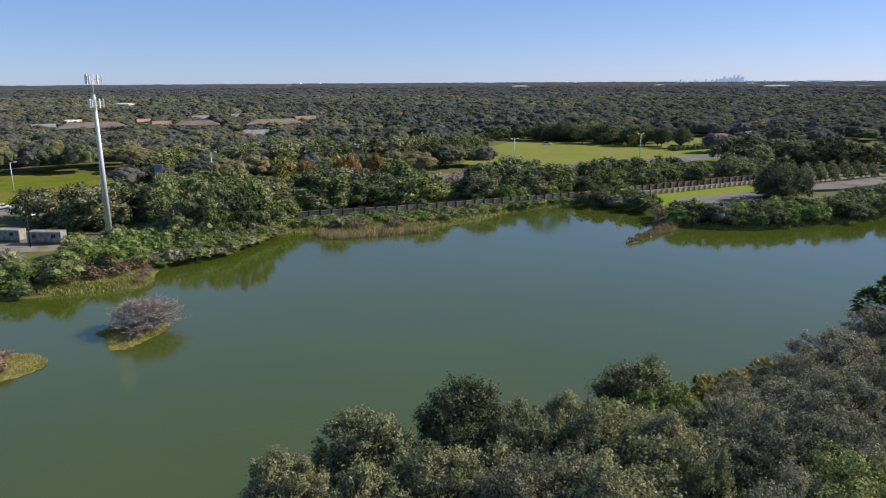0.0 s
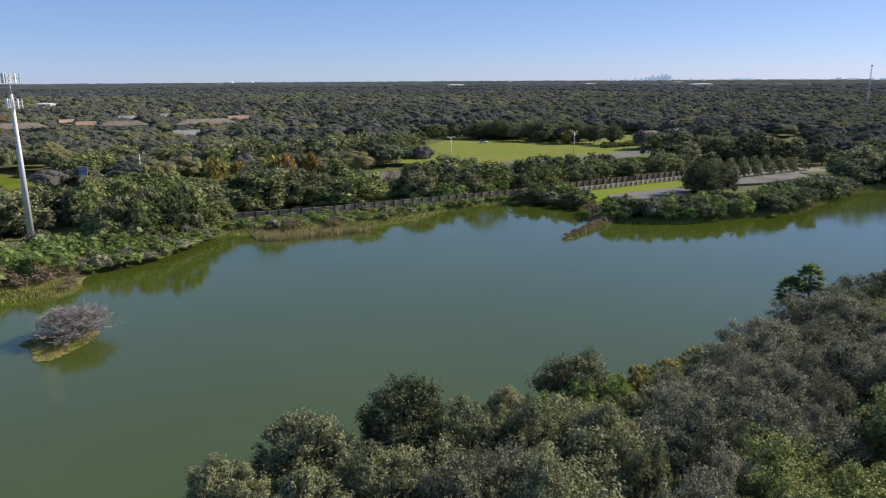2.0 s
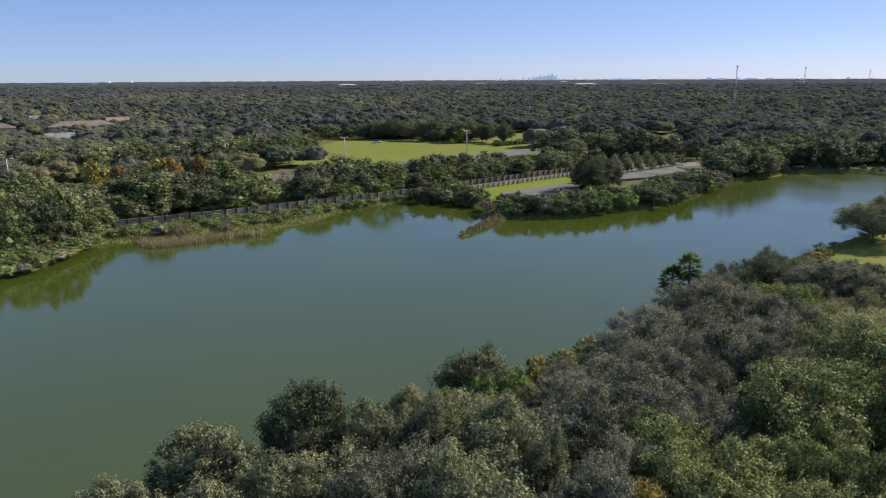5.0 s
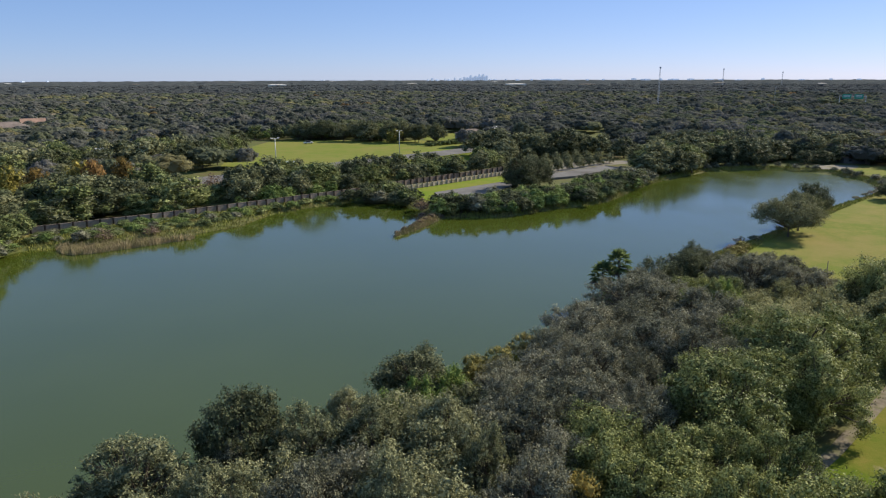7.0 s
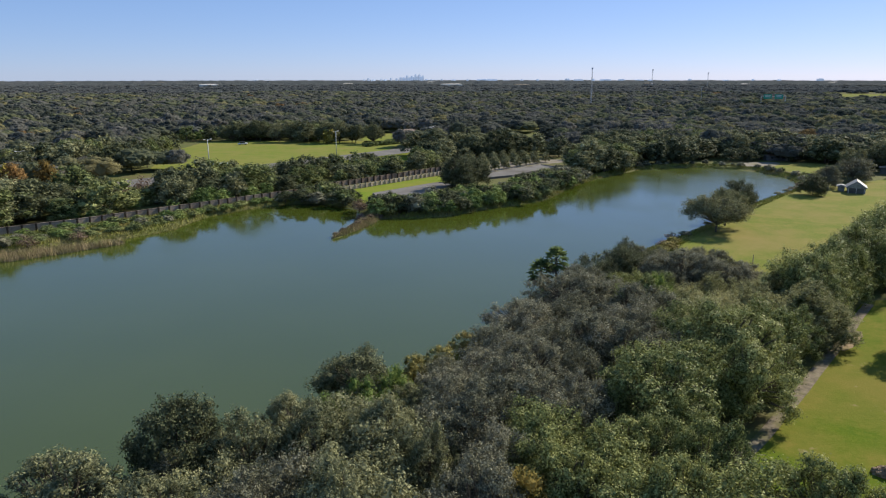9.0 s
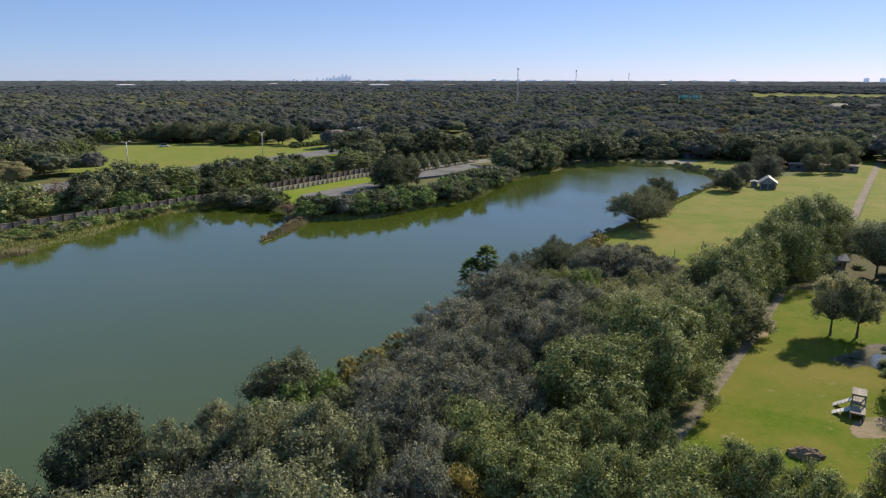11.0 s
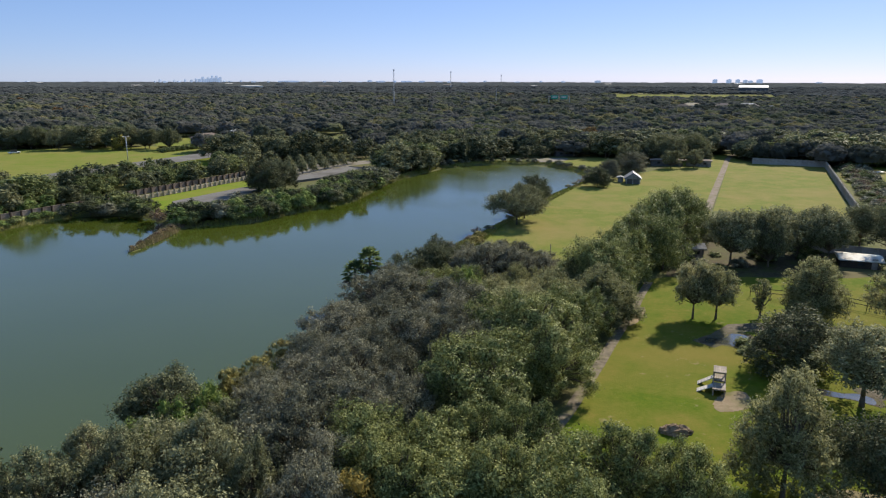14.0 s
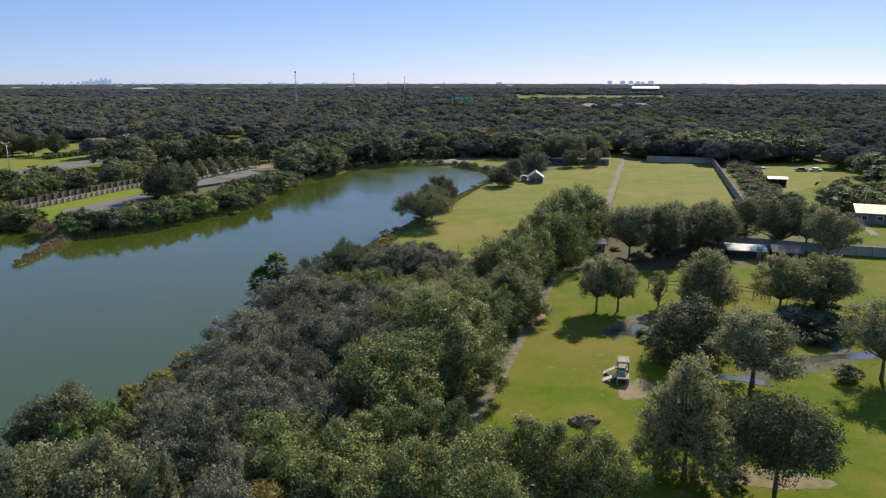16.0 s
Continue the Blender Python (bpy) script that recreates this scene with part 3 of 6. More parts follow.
MID = {
    "grey": [tree("oak_tree", "grey_leaf", "grey-green oak behind the lake", 111 + i, 1900, 0.27, 30, 0.5, small=0.24, every=9, skirt=0.6, wild=0.55, near=0.6, reach=0.6) for i in range(3)],
    "dark": [tree("evergreen_tree", "dark", "dark evergreen tree behind the lake", 121 + i, 1900, 0.27, 30, 0.4, small=0.24, every=9, skirt=0.6, wild=0.55, near=0.6, reach=0.6) for i in range(3)],
    "green": [tree("broadleaf_tree", "green", "fresh green broadleaf tree by the highway", 131 + i, 1900, 0.27, 30, 0.4, small=0.24, every=9, skirt=0.6, wild=0.55, near=0.6, reach=0.6) for i in range(3)],
    "orange": [tree("autumn_tree", "orange", "rust-orange autumn tree by the highway", 141, 800, 0.5, 14, 0.5, every=7)],
    "yellow": [tree("autumn_tree", "yellow", "yellow autumn tree by the highway", 142, 800, 0.5, 14, 0.5, every=7)],
    "shrub": [tree("shrub", "green", "low dense shrub on the lake bank", 151 + i, 1700, 0.24, 26, 0.0, 1.2, height=9.0, radius=5.0, every=12, category="shrub", skirt=1.0, wild=0.45, near=0.6, reach=0.6) for i in range(3)],
    "lush_shrub": [tree("lush_shrub", "lush", "dense fresh green shrub at the water's edge", 181 + i, 2600, 0.20, 34, 0.0, 1.2, height=9.0, radius=5.0, small=0.28, every=20, category="shrub", skirt=1.0, wild=0.45, near=0.6, reach=0.6, uneven=0.5) for i in range(3)],
    "tan_tuft": [tree("sedge_tussock", "brown", "straw-brown shrubby tussock on an islet", 172, 700, 0.42, 14, 0.0, 1.2, height=9.0, radius=5.0, every=20, category="tussock", skirt=1.0)],
    "brown_shrub": [tree("shrub", "brown", "purple-brown shrub losing its leaves on the bank", 171, 560, 0.42, 12, 0.0, 1.2, height=9.0, radius=5.0, every=3, category="shrub", skirt=1.0, core=0.4)],
    "grey_shrub": [tree("bush", "grey", "grey-green bush on the lake bank", 161 + i, 1700, 0.24, 26, 0.0, 1.2, height=9.0, radius=5.0, every=12, category="bush", skirt=1.0, wild=0.45, near=0.6, reach=0.6) for i in range(2)],
}
ALL_MASTERS = [ob for pool in (MASTERS, FILL, MID) for ms in pool.values() for ob in ms]
planted = {}
VINE = foliage("bright_vine", (0.120, 0.190, 0.045), (0.290, 0.370, 0.115), (0.22, 0.28, 0.06), thin=0.35)
LEAF["sallow"] = foliage("leaves_sallow", (0.20, 0.18, 0.06), (0.42, 0.37, 0.14), (0.26, 0.25, 0.08))
LEAF["vine"] = VINE
FILL["vine"] = [tree("vine_thicket", "vine", "bright green vines smothering a shrub", 281, 5000, 0.18, 36, 0.2, skirt=0.9, small=0.24, every=9, category="shrub", **BROAD)]
FILL["sallow"] = [tree("sallow_bush", "sallow", "yellow-green bush at the water's edge", 291, 5000, 0.15, 36, 0.1, skirt=0.9, small=0.22, every=9, category="bush", near=0.4, reach=0.9, **BROAD)]
ALL_MASTERS += FILL["vine"] + FILL["sallow"]
for ob in ALL_MASTERS:
    ob["spare"] = 1
wood_trees = []


def plant(kind, x, y, h, r, pool=None, z=1.0, group=""):
    """A tree h metres high and r metres in radius standing at x, y."""
    ms = (pool or MASTERS)[kind]
    if pool is None:
        r = min(r, 0.85 * h)
        wood_trees.append((x, y, h, kind))
    k = planted.get((id(ms), kind), 0)
    planted[(id(ms), kind)] = k + 1
    master = ms[k % len(ms)]
    m = pose(x, y, z - 0.05, 0, 0, (x * 37 + y * 71) % 360) @ Matrix.Diagonal((r / SIZE[master.name][0], r / SIZE[master.name][0], (h - z) / SIZE[master.name][1], 1))
    if "spare" in master:
        del master["spare"]
        master.matrix_basis = m
        ob = master
    else:
        ob = copy_thing(master, m)
        ob.matrix_basis = m
    return tagged(ob, group=group)


# the lakeside wood, seen from above
plant("olive", -6.6, 57.3, 8.5, 6.3)
plant("olive", -12.8, 51.9, 8, 4.6)
plant("dark", 1.8, 61.0, 10.6, 5.2)
plant("olive", 7.1, 57.5, 9, 4.6)
plant("olive", 11.9, 63.4, 7.4, 4.0)
plant("dark", 21.0, 71.2, 7.8, 6.0)
plant("olive", 12.7, 56.5, 9.5, 4.8)
plant("olive", 18.9, 54.5, 9.5, 4.5)
plant("olive", 20.5, 49.2, 9, 3.1)
plant("grey", 28.7, 62.5, 7.5, 4.7)
plant("grey", 26.7, 52.6, 9.5, 5.6)
plant("grey", 35.6, 60.6, 8.5, 5.4)
plant("grey", 46.9, 79.6, 8, 7.2)
plant("grey", 58.3, 85.8, 8.5, 8.1)
plant("olive", -0.6, 50.7, 9, 5.0)
plant("grey", 5.2, 47.7, 10, 4.8)
plant("olive", 11.3, 44.9, 10, 4.6)
plant("grey", 21.6, 42.1, 10, 4.7)
plant("bright", 29.2, 46.1, 9.5, 5.1)
plant("olive", -6.1, 47.0, 9, 4.8)
plant("grey", 0.9, 58.4, 7, 3.1)
plant("olive", 24.8, 63.6, 6, 3.5)
plant("dark", 79.5, 101.8, 7.5, 4.7)
plant("grey", 61.8, 87.0, 8, 6.5)
plant("grey", 64.6, 77.8, 8.5, 7.0)
plant("grey", 85.2, 92.7, 8, 7.6)
plant("grey", 88.6, 88.2, 7.6, 4.8)
plant("grey", 93.2, 92.4, 7.4, 5.4)
plant("grey", 92.8, 86.4, 6.6, 4.4)
plant("grey", 96.5, 101.2, 5.8, 4.4)
plant("grey", 51.4, 70.9, 8.5, 6.9)
plant("grey", 45.9, 77.8, 7.5, 5.2)
plant("grey", 39.8, 65.5, 8.5, 5.8)
plant("grey", 53.0, 63.9, 9, 5.5)
plant("bright", 73.4, 86.1, 6.5, 4.2)
plant("bright", 45.6, 51.6, 11, 7.6)
plant("bright", 63.3, 59.6, 10.5, 7.6)
plant("bright", 59.2, 52.8, 9.5, 5.7)
plant("tan", 83.8, 65.8, 9.5, 6.5)
plant("bright", 92.5, 72.5, 11.5, 6.2)
plant("bright", 116.8, 83.4, 11.6, 6.8)
plant("bright", 131.5, 86, 13.0, 7.2)
plant("bright", 104, 78, 12.0, 6)
plant("bright", 35.4, 44.5, 9, 4.7)
plant("bright", 41.9, 40.1, 9.5, 4.3)
plant("bright", 35.6, 36.5, 10, 4.5)
plant("grey", 28.9, 55.5, 9.5, 5.9)
plant("grey", 28.7, 65.4, 7, 4.6)
plant("grey", 33.7, 53.9, 9.5, 5.5)
plant("bright", 29.0, 42.2, 9, 4.6)
plant("orange", 25.4, 41.8, 8.5, 2.6)
plant("grey", 24.4, 45.9, 9, 4.7)
plant("bright", 45.7, 32.6, 9, 5.2)
plant("bright", 48.2, 28.0, 8.5, 4.2)
plant("bright", 36.6, 29.4, 9.5, 4.3)
plant("grey", 38.9, 54.0, 9, 3.4)
plant("tan", 70.5, 72.0, 8, 5.8)
plant("tan", 90.2, 77.6, 7.4, 3.8)

def scatter(poly, spacing, seed, jitter=0.45):
    r = np.random.default_rng(seed)
    p = np.asarray(poly, float)
    (x0, y0), (x1, y1) = p.min(0), p.max(0)
    gx, gy = np.meshgrid(np.arange(x0, x1, spacing), np.arange(y0, y1, spacing))
    gx = gx + (np.arange(gx.shape[0]) % 2)[:, None] * spacing / 2
    x, y = gx.ravel() + r.uniform(-jitter, jitter, gx.size) * spacing, gy.ravel() + r.uniform(-jitter, jitter, gx.size) * spacing
    k = inside(poly, x, y) & (shore_distance(SHORE, x, y) > 0.4)
    return x[k], y[k], r



def meadow_view(x, y, h):
    """Whether a tree would stand between the open meadow and the lake's middle."""
    bearing, drop = math.degrees(math.atan2(x, y)), math.degrees(math.atan2(37 - h, math.hypot(x, y)))
    return any(u < bearing < v and drop < limit for u, v, limit in ((39.5, 46.6, 12.7), (46.6, 49.4, 13.9), (49.4, 50.6, 12.8), (50.6, 51.8, 11.6), (51.8, 53.0, 10.7)))


def undergrowth():
    """Lower trees that close the wood under the tall ones, of the kind that stands nearest."""
    area = [(-14, 43), (-5, 51), (8, 59), (18, 65), (30, 72), (44, 79), (58, 90), (76, 104), (94, 116), (104, 116), (106, 102), (114, 93), (124, 88), (150, 100),
            (160, 100), (120, 77), (108, 73.5), (95, 69.5), (80, 63), (66, 55.5), (55, 51), (46, 45), (40, 34), (36, 20), (18, 26), (0, 34), (-12, 38)]
    x, y, r = scatter(area, 6.0, 31)
    tall = np.array([t[:2] for t in wood_trees])
    for a, b in zip(x, y):
        d = np.hypot(tall[:, 0] - a, tall[:, 1] - b)
        k = int(d.argmin())
        kind = wood_trees[k][3]
        if any(math.hypot(a - u, b - v) < 5.2 for u, v in PATH) or d[k] < 2.2 or math.hypot(a, b) < 40 or kind not in FILL:
            continue
        h = wood_trees[k][2] * r.uniform(0.84, 1.0)
        if meadow_view(a, b, h):
            continue
        plant(kind, float(a), float(b), float(h), float(h * r.uniform(0.52, 0.66)), FILL)


undergrowth()
for x, y, h, r in ((16.4, 65.0, 6.6, 2.6), (19.6, 66.0, 7.0, 2.9), (23.6, 67.4, 7.2, 2.9), (74, 85, 7.4, 2.6), (66, 84, 6.6, 2.0)):
    plant("vine", x, y, h, r, FILL)

for x, y, h, r in ((44.8, 47.4, 8.5, 4.0), (66, 58.6, 8.8, 4.2), (75, 61.4, 8.6, 4.4), (82.5, 65.0, 8.4, 4.4), (90, 68.6, 9.2, 4.6), (99, 75.6, 10.5, 4.6), (39.8, 44, 8.6, 4.0)):
    plant("bright", x, y, h, r)
for x, y, h, r in ((29.4, 75.9, 4.6, 2.3), (33.6, 77.9, 4.4, 2.4), (38.4, 80.4, 4.8, 2.5), (25.6, 72.9, 3.8, 1.9), (99, 113.5, 3.4, 2.6), (104, 117.5, 3.0, 2.4), (108.5, 121, 2.8, 2.2)):
    plant("sallow", x, y, h, r, FILL, group="shore bushes")
# trees of the park, the yard row and the lakeside meadow
plant("pale", 96.1, 57.6, 10.3, 3.9)
plant("pale", 98.6, 55.2, 9.4, 4.1)
plant("tan", 109.8, 45.7, 11.3, 5.6)
plant("pale", 114.7, 35.9, 10.7, 5.4)
plant("pale", 119.0, 31.4, 10.8, 6.6)
plant("glossy", 88.0, 38.6, 8.8, 6.7)
plant("park", 83.8, 28.4, 10.6, 6.8)
plant("tan", 59.0, 25.2, 12.8, 5.0)
plant("shady", 62.7, 18.3, 10.4, 5.4)
plant("park", 97.2, 17.7, 11.2, 5.3)
plant("row", 131.7, 71.8, 12.0, 6.0)
plant("row", 139.5, 68.6, 12.0, 6.0)
plant("row", 146.2, 65.4, 10.6, 5.6)
plant("oak", 135.5, 66, 11.5, 5.0)
plant("row", 151, 70, 10.5, 5.2)
plant("row", 149.5, 60.6, 10.8, 5.8)
plant("row", 159, 67, 10.6, 5.4)
plant("oak", 164, 53.0, 11.6, 7.2)
plant("row", 157, 41, 12.0, 5.8)
plant("row", 168, 62, 10.6, 5.6)
plant("row", 166, 48, 11.0, 6.4)
plant("spreading", 126.6, 126.9, 9.6, 7.6)
plant("spreading", 134, 131.5, 10.2, 6.4)
plant("shady", 147.6, 141.4, 10.4, 5.4)
plant("glossy", 194.7, 156.6, 7.6, 5.0)
plant("grey", 212.4, 165.4, 8.6, 4.8)
plant("grey", 233.2, 172, 9, 6.0)
plant("grey", 243.4, 177.7, 8, 5.6)
plant("oak", 224, 175, 6.5, 4.0)
plant("dark", 99.4, 212.7, 12.4, 8.0)
plant("dark", 105.5, 215.5, 11.0, 6.6)


# breaks in the greenery: the highway seen past the trees, and the trailers
OPENINGS = ((53.5, 60.8, 300, 330), (74.6, 80, 172, 216), (-1.2, 2.0, 208, 308), (18.2, 21.0, 286, 364), (-33, -30.1, 188, 262), (-24.4, -22.6, 200, 252), (-31.8, -28.2, 152, 186))


def wood(poly, spacing, seed, kinds, low, high, spread=0.66, group=""):
    """Trees of the given kinds (with weights) over a stretch of ground."""
    x, y, r = scatter(poly, spacing, seed)
    names, weights = list(kinds), np.array(list(kinds.values()), float)
    for a, b in zip(x, y):
        h = r.uniform(low, high)
        bearing, away = math.degrees(math.atan2(a, b)), math.hypot(a, b)
        if any(u < bearing < v and p < away < q for u, v, p, q in OPENINGS):
            continue
        plant(str(r.choice(names, p=weights / weights.sum())), float(a), float(b), float(h), float(h * spread * r.uniform(0.85, 1.2)), MID, group=group)


# beyond the highway
wood([(-112, 252), (-34, 290), (0, 314), (-10, 345), (-110, 300)], 10.5, 41, {"green": 4, "dark": 3, "grey": 3}, 9, 14, 0.68, group="woodland edge")
wood([(100, 384), (118, 400), (112, 440), (60, 456), (40, 436), (84, 420)], 11, 42, {"green": 2, "dark": 3, "grey": 4}, 9, 13, 0.68, group="woodland edge")
wood([(262, 178), (300, 190), (345, 196), (350, 240), (300, 232), (262, 214)], 11, 43, {"green": 2, "dark": 3, "grey": 3}, 10, 14, 0.68, group="woodland edge")
wood([(316, 136), (330, 112), (345, 96), (380, 110), (372, 180), (340, 176)], 11, 44, {"green": 2, "dark": 3, "grey": 3}, 10, 14, 0.68, group="woodland edge")
# between the wall and the highway
wood([(-46, 192), (-18, 200), (-12, 240), (-46, 226)], 7.5, 21, {"green": 2, "dark": 4, "grey": 3}, 7, 12, group="highway belt")
wood([(-118, 172), (-98, 170), (-70, 182), (-46, 192), (-46, 230), (-60, 224), (-118, 190)], 7.5, 1, {"green": 2, "dark": 2, "grey": 4}, 7.5, 12, group="highway belt")
wood([(-18, 201), (40, 227), (40, 262), (16, 252), (10, 236), (-4, 240), (-12, 250)], 7.6, 2, {"green": 3, "dark": 4, "grey": 3}, 6.5, 11.5, group="highway belt")
wood([(40, 228), (58, 234), (112, 261), (122, 296), (84, 284), (40, 262)], 6.4, 35, {"green": 4, "dark": 4, "grey": 2}, 5.5, 8.6, 0.62, group="highway belt")
wood([(118, 284), (150, 296), (186, 308), (186, 330), (128, 318)], 8, 3, {"dark": 3, "grey": 4, "green": 1}, 8, 11, group="highway belt")
for x, y, h, k in ((-55, 247, 12, "yellow"), (-45.5, 241, 11.5, "orange"), (-36.4, 250, 12.5, "yellow"), (-31, 249, 12.5, "orange"), (-23, 255, 12.5, "orange")):
    plant(k, x, y, h, 4.6, MID)
plant("grey", -12, 249, 8, 4, MID)
for k, x, y, h, r in (("brown_shrub", -1, 233, 6.2, 3.4), ("brown_shrub", 3.6, 244, 6.4, 3.2), ("brown_shrub", 6.4, 241, 5.2, 2.6), ("brown_shrub", -22, 176.5, 3.4, 2.4), ("grey_shrub", -27, 178, 3.4, 2.6), ("brown_shrub", -12, 178.5, 3.0, 2.2), ("lush_shrub", -1.5, 216, 6.0, 4.2), ("shrub", 4.5, 222, 6.6, 4.0), ("shrub", 1.5, 227, 5.5, 3.6),
                      ("dark", 1, 308, 10.5, 6.2), ("dark", -8, 304, 11, 6.4), ("dark", 7, 317, 9.5, 5.2), ("dark", -4, 318, 12.5, 7.4), ("dark", 4, 330, 12.5, 7), ("dark", -14, 314, 12.5, 7.6), ("grey", -24, 306, 12, 7.6), ("green", 9, 346, 10.5, 5.6), ("dark", 13, 360, 10, 5.4), ("green", 17, 372, 10, 5.4),
                      ("dark", 21, 386, 10, 5.4), ("lush_shrub", 40, 446, 7, 5), ("lush_shrub", 47, 449, 6.4, 5), ("lush_shrub", 54, 450, 5.6, 4.6), ("green", 32, 440, 10, 6)):
    plant(k, x, y, h, r, MID)
for x, y, h, r in ((-31, 207, 13, 8.4), (-23, 213, 12, 7), (-38, 214, 12, 7), (12, 226, 12, 7.4), (20, 231, 11, 6.6), (50, 243, 10.5, 6.4), (58, 250, 11, 6.6), (-50, 204, 11, 7)):
    plant("dark", x, y, h, r, MID)
for x, y, h, r in ((-70, 179, 12.5, 6.0), (-61, 183, 13, 6.2), (-55, 178, 11, 5.4), (-50, 185, 12, 5.6), (-66, 191, 13, 6.2), (-55, 193, 13, 6), (-74, 188, 13, 6.0), (-47, 178, 8, 4.6), (-43, 190, 9, 4.8)):
    plant("green" if h > 10.6 else "dark", x, y, h, r, MID)
for x, y, h, r in ((124, 316, 13, 7.5), (131, 309, 13.5, 8), (139, 303, 13, 7.5), (146, 299, 12, 7), (160, 295, 15, 10), (168, 301, 12, 7), (152, 307, 12, 7), (176, 292, 12, 7), (182, 282, 11.5, 7),
                   (163, 231, 13.5, 8.5), (171, 230, 11, 6), (179, 230, 9.5, 5), (188, 240, 10, 5.5), (178, 240, 11, 6), (186, 262, 11, 6.5), (192, 274, 12, 7), (180, 252, 10, 5.5)):
    plant("grey" if (x + y) % 3 < 1.4 else "dark", x, y, h, r, MID)
wood([(112, 276), (124, 280), (176, 302), (196, 306), (192, 318), (130, 306)], 9, 32, {"dark": 2, "grey": 4, "green": 1}, 5.5, 9, group="highway belt")
# park trees beyond the sports field, with a hedge of saplings
for i in range(15):
    q = i / 14
    plant("oak", 56 + 66 * q + (i * 7) % 5, 430 - 50 * q + (i * 11) % 9, 10 + (i * 5) % 4, 6.5 + (i * 3) % 3 * 0.6, group="trees round the field")
plant("yellow", 104, 392, 9.5, 5.6, MID)
for i in range(13):
    for j in range(2):
        plant("shrub", 117 + i * 2.9 - j * 1.2, 366 + i * 1.35 + j * 3, 3.6, 1.7, MID, group="saplings in rows")
for x, y, h, r in ((-86, 184, 12, 7.2), (-95, 184, 12, 7.6), (-100, 181, 10.5, 6.4), (-91, 174, 9, 5.4), (-79, 188, 11.5, 6.4), (-84, 176, 8, 5)):
    plant("grey", x, y, h, r, MID)
wood([(-13, 199.5), (20, 213.5), (46, 225), (44, 231), (18, 220), (-15, 206)], 5.2, 52, {"lush_shrub": 1}, 3.8, 6.6, 0.6, "highway belt")
for k, x, y, h, r in (("dark", -48, 166.5, 12.0, 5.0), ("green", -53, 162, 11.0, 5.0), ("green", -46.5, 173, 13.0, 5.4), ("dark", -54, 170, 13.5, 5.8), ("grey", -43.2, 169.5, 6.6, 2.8), ("green", -58, 156, 8.4, 4.4), ("dark", -60, 165, 12.5, 5.6)):
    plant(k, x, y, h, r, MID)
for k, x, y, h, r in (("dark", 41.5, 210.5, 4.6, 3.4), ("dark", 46, 209, 5.2, 3.6), ("grey_shrub", 50, 206.5, 4.4, 3.0), ("dark", 53.6, 202.5, 4.6, 3.0), ("dark", 57, 197.5, 3.6, 2.6), ("brown_shrub", 58.4, 192.5, 3.4, 2.4)):
    plant(k, x, y, h, r, MID)
bank = [q for q in SHORE if -58 < q[0] < -38.5 and 137 < q[1] < 176]
for i, (x, y) in enumerate(q for q in SHORE if -79 < q[0] < -67 and 119 < q[1] < 126):
    plant(("lush_shrub", "shrub")[i % 2], float(x), float(y + 0.6), 2.4 + (i % 3) * 0.4, 2.1, MID, group="bank shrubs")
for i, (x, y) in enumerate(q for q in SHORE if -62 < q[0] < -53 and 127 < q[1] < 142):
    plant("brown_shrub", float(x - 1.6), float(y + 0.8), 1.5 + (i % 3) * 0.3, 1.5, MID, group="bank shrubs")
for i, (x, y) in enumerate(bank):
    for j in range(2):
        plant(("lush_shrub", "grey_shrub", "shrub")[(i + j) % 3], float(x + 0.1 - 2.0 * j), float(y - 0.1 + 0.9 * j), 2.4 + (i * 7 % 4) * 0.5 + j * 1.2, 2.2 + (i % 3) * 0.35, MID, group="bank shrubs")
# shrubs of the left bank
wood([(-125, 96), (-95, 114), (-78, 121), (-72, 123.5), (-66, 132), (-61, 141), (-52, 153), (-48, 170), (-62, 172), (-78, 151), (-90, 144), (-125, 144)], 4.0, 4, {"lush_shrub": 6, "shrub": 2, "grey_shrub": 1}, 4.2, 6.6, 0.62, "bank shrubs")
for x, y, h, r in ((-65, 129.5, 3.6, 2.6), (-62, 132.5, 3.8, 2.6), (-60.5, 137, 3.4, 2.4), (-69, 126.5, 3.2, 2.4), (-64, 134.5, 4.6, 3.0), (-68, 130.5, 4.4, 2.8)):
    plant("brown_shrub", x, y, h, r, MID)
wood([(-56, 160), (-42, 176), (-36, 184), (-48, 190), (-72, 176)], 5.5, 5, {"green": 2, "dark": 2}, 6, 10, group="bank shrubs")
wood([(-40, 176), (-4, 181), (18, 201), (46, 213), (44, 220), (14, 207), (-8, 196), (-38, 190)], 3.6, 6, {"shrub": 3, "lush_shrub": 2, "grey_shrub": 1}, 2.0, 2.9, 0.8, "bank shrubs")
wood([(46, 214), (58, 200), (62, 204), (56, 218), (50, 222)], 3.8, 7, {"dark": 3, "shrub": 2}, 4.5, 6.5, 0.62, "bank shrubs")
wood([(58, 178), (77, 174), (94, 179), (114, 185), (136, 202), (154, 216), (146, 226), (118, 206), (92, 194), (66, 192)], 3.4, 8, {"shrub": 4, "lush_shrub": 2, "dark": 3, "grey_shrub": 2}, 4.2, 6.4, 0.62, "bank shrubs")
wood([(152, 218), (186, 236), (200, 252), (178, 262), (158, 244)], 8, 9, {"green": 3, "grey": 2}, 8, 12, group="bank trees")
for x, y, h, r in ((57, 187, 3.6, 2.6), (60.5, 184, 3.4, 2.4), (62.5, 188.5, 4.0, 2.8), (59, 191, 4.0, 2.6)):
    plant("brown_shrub", x, y, h, r, MID)
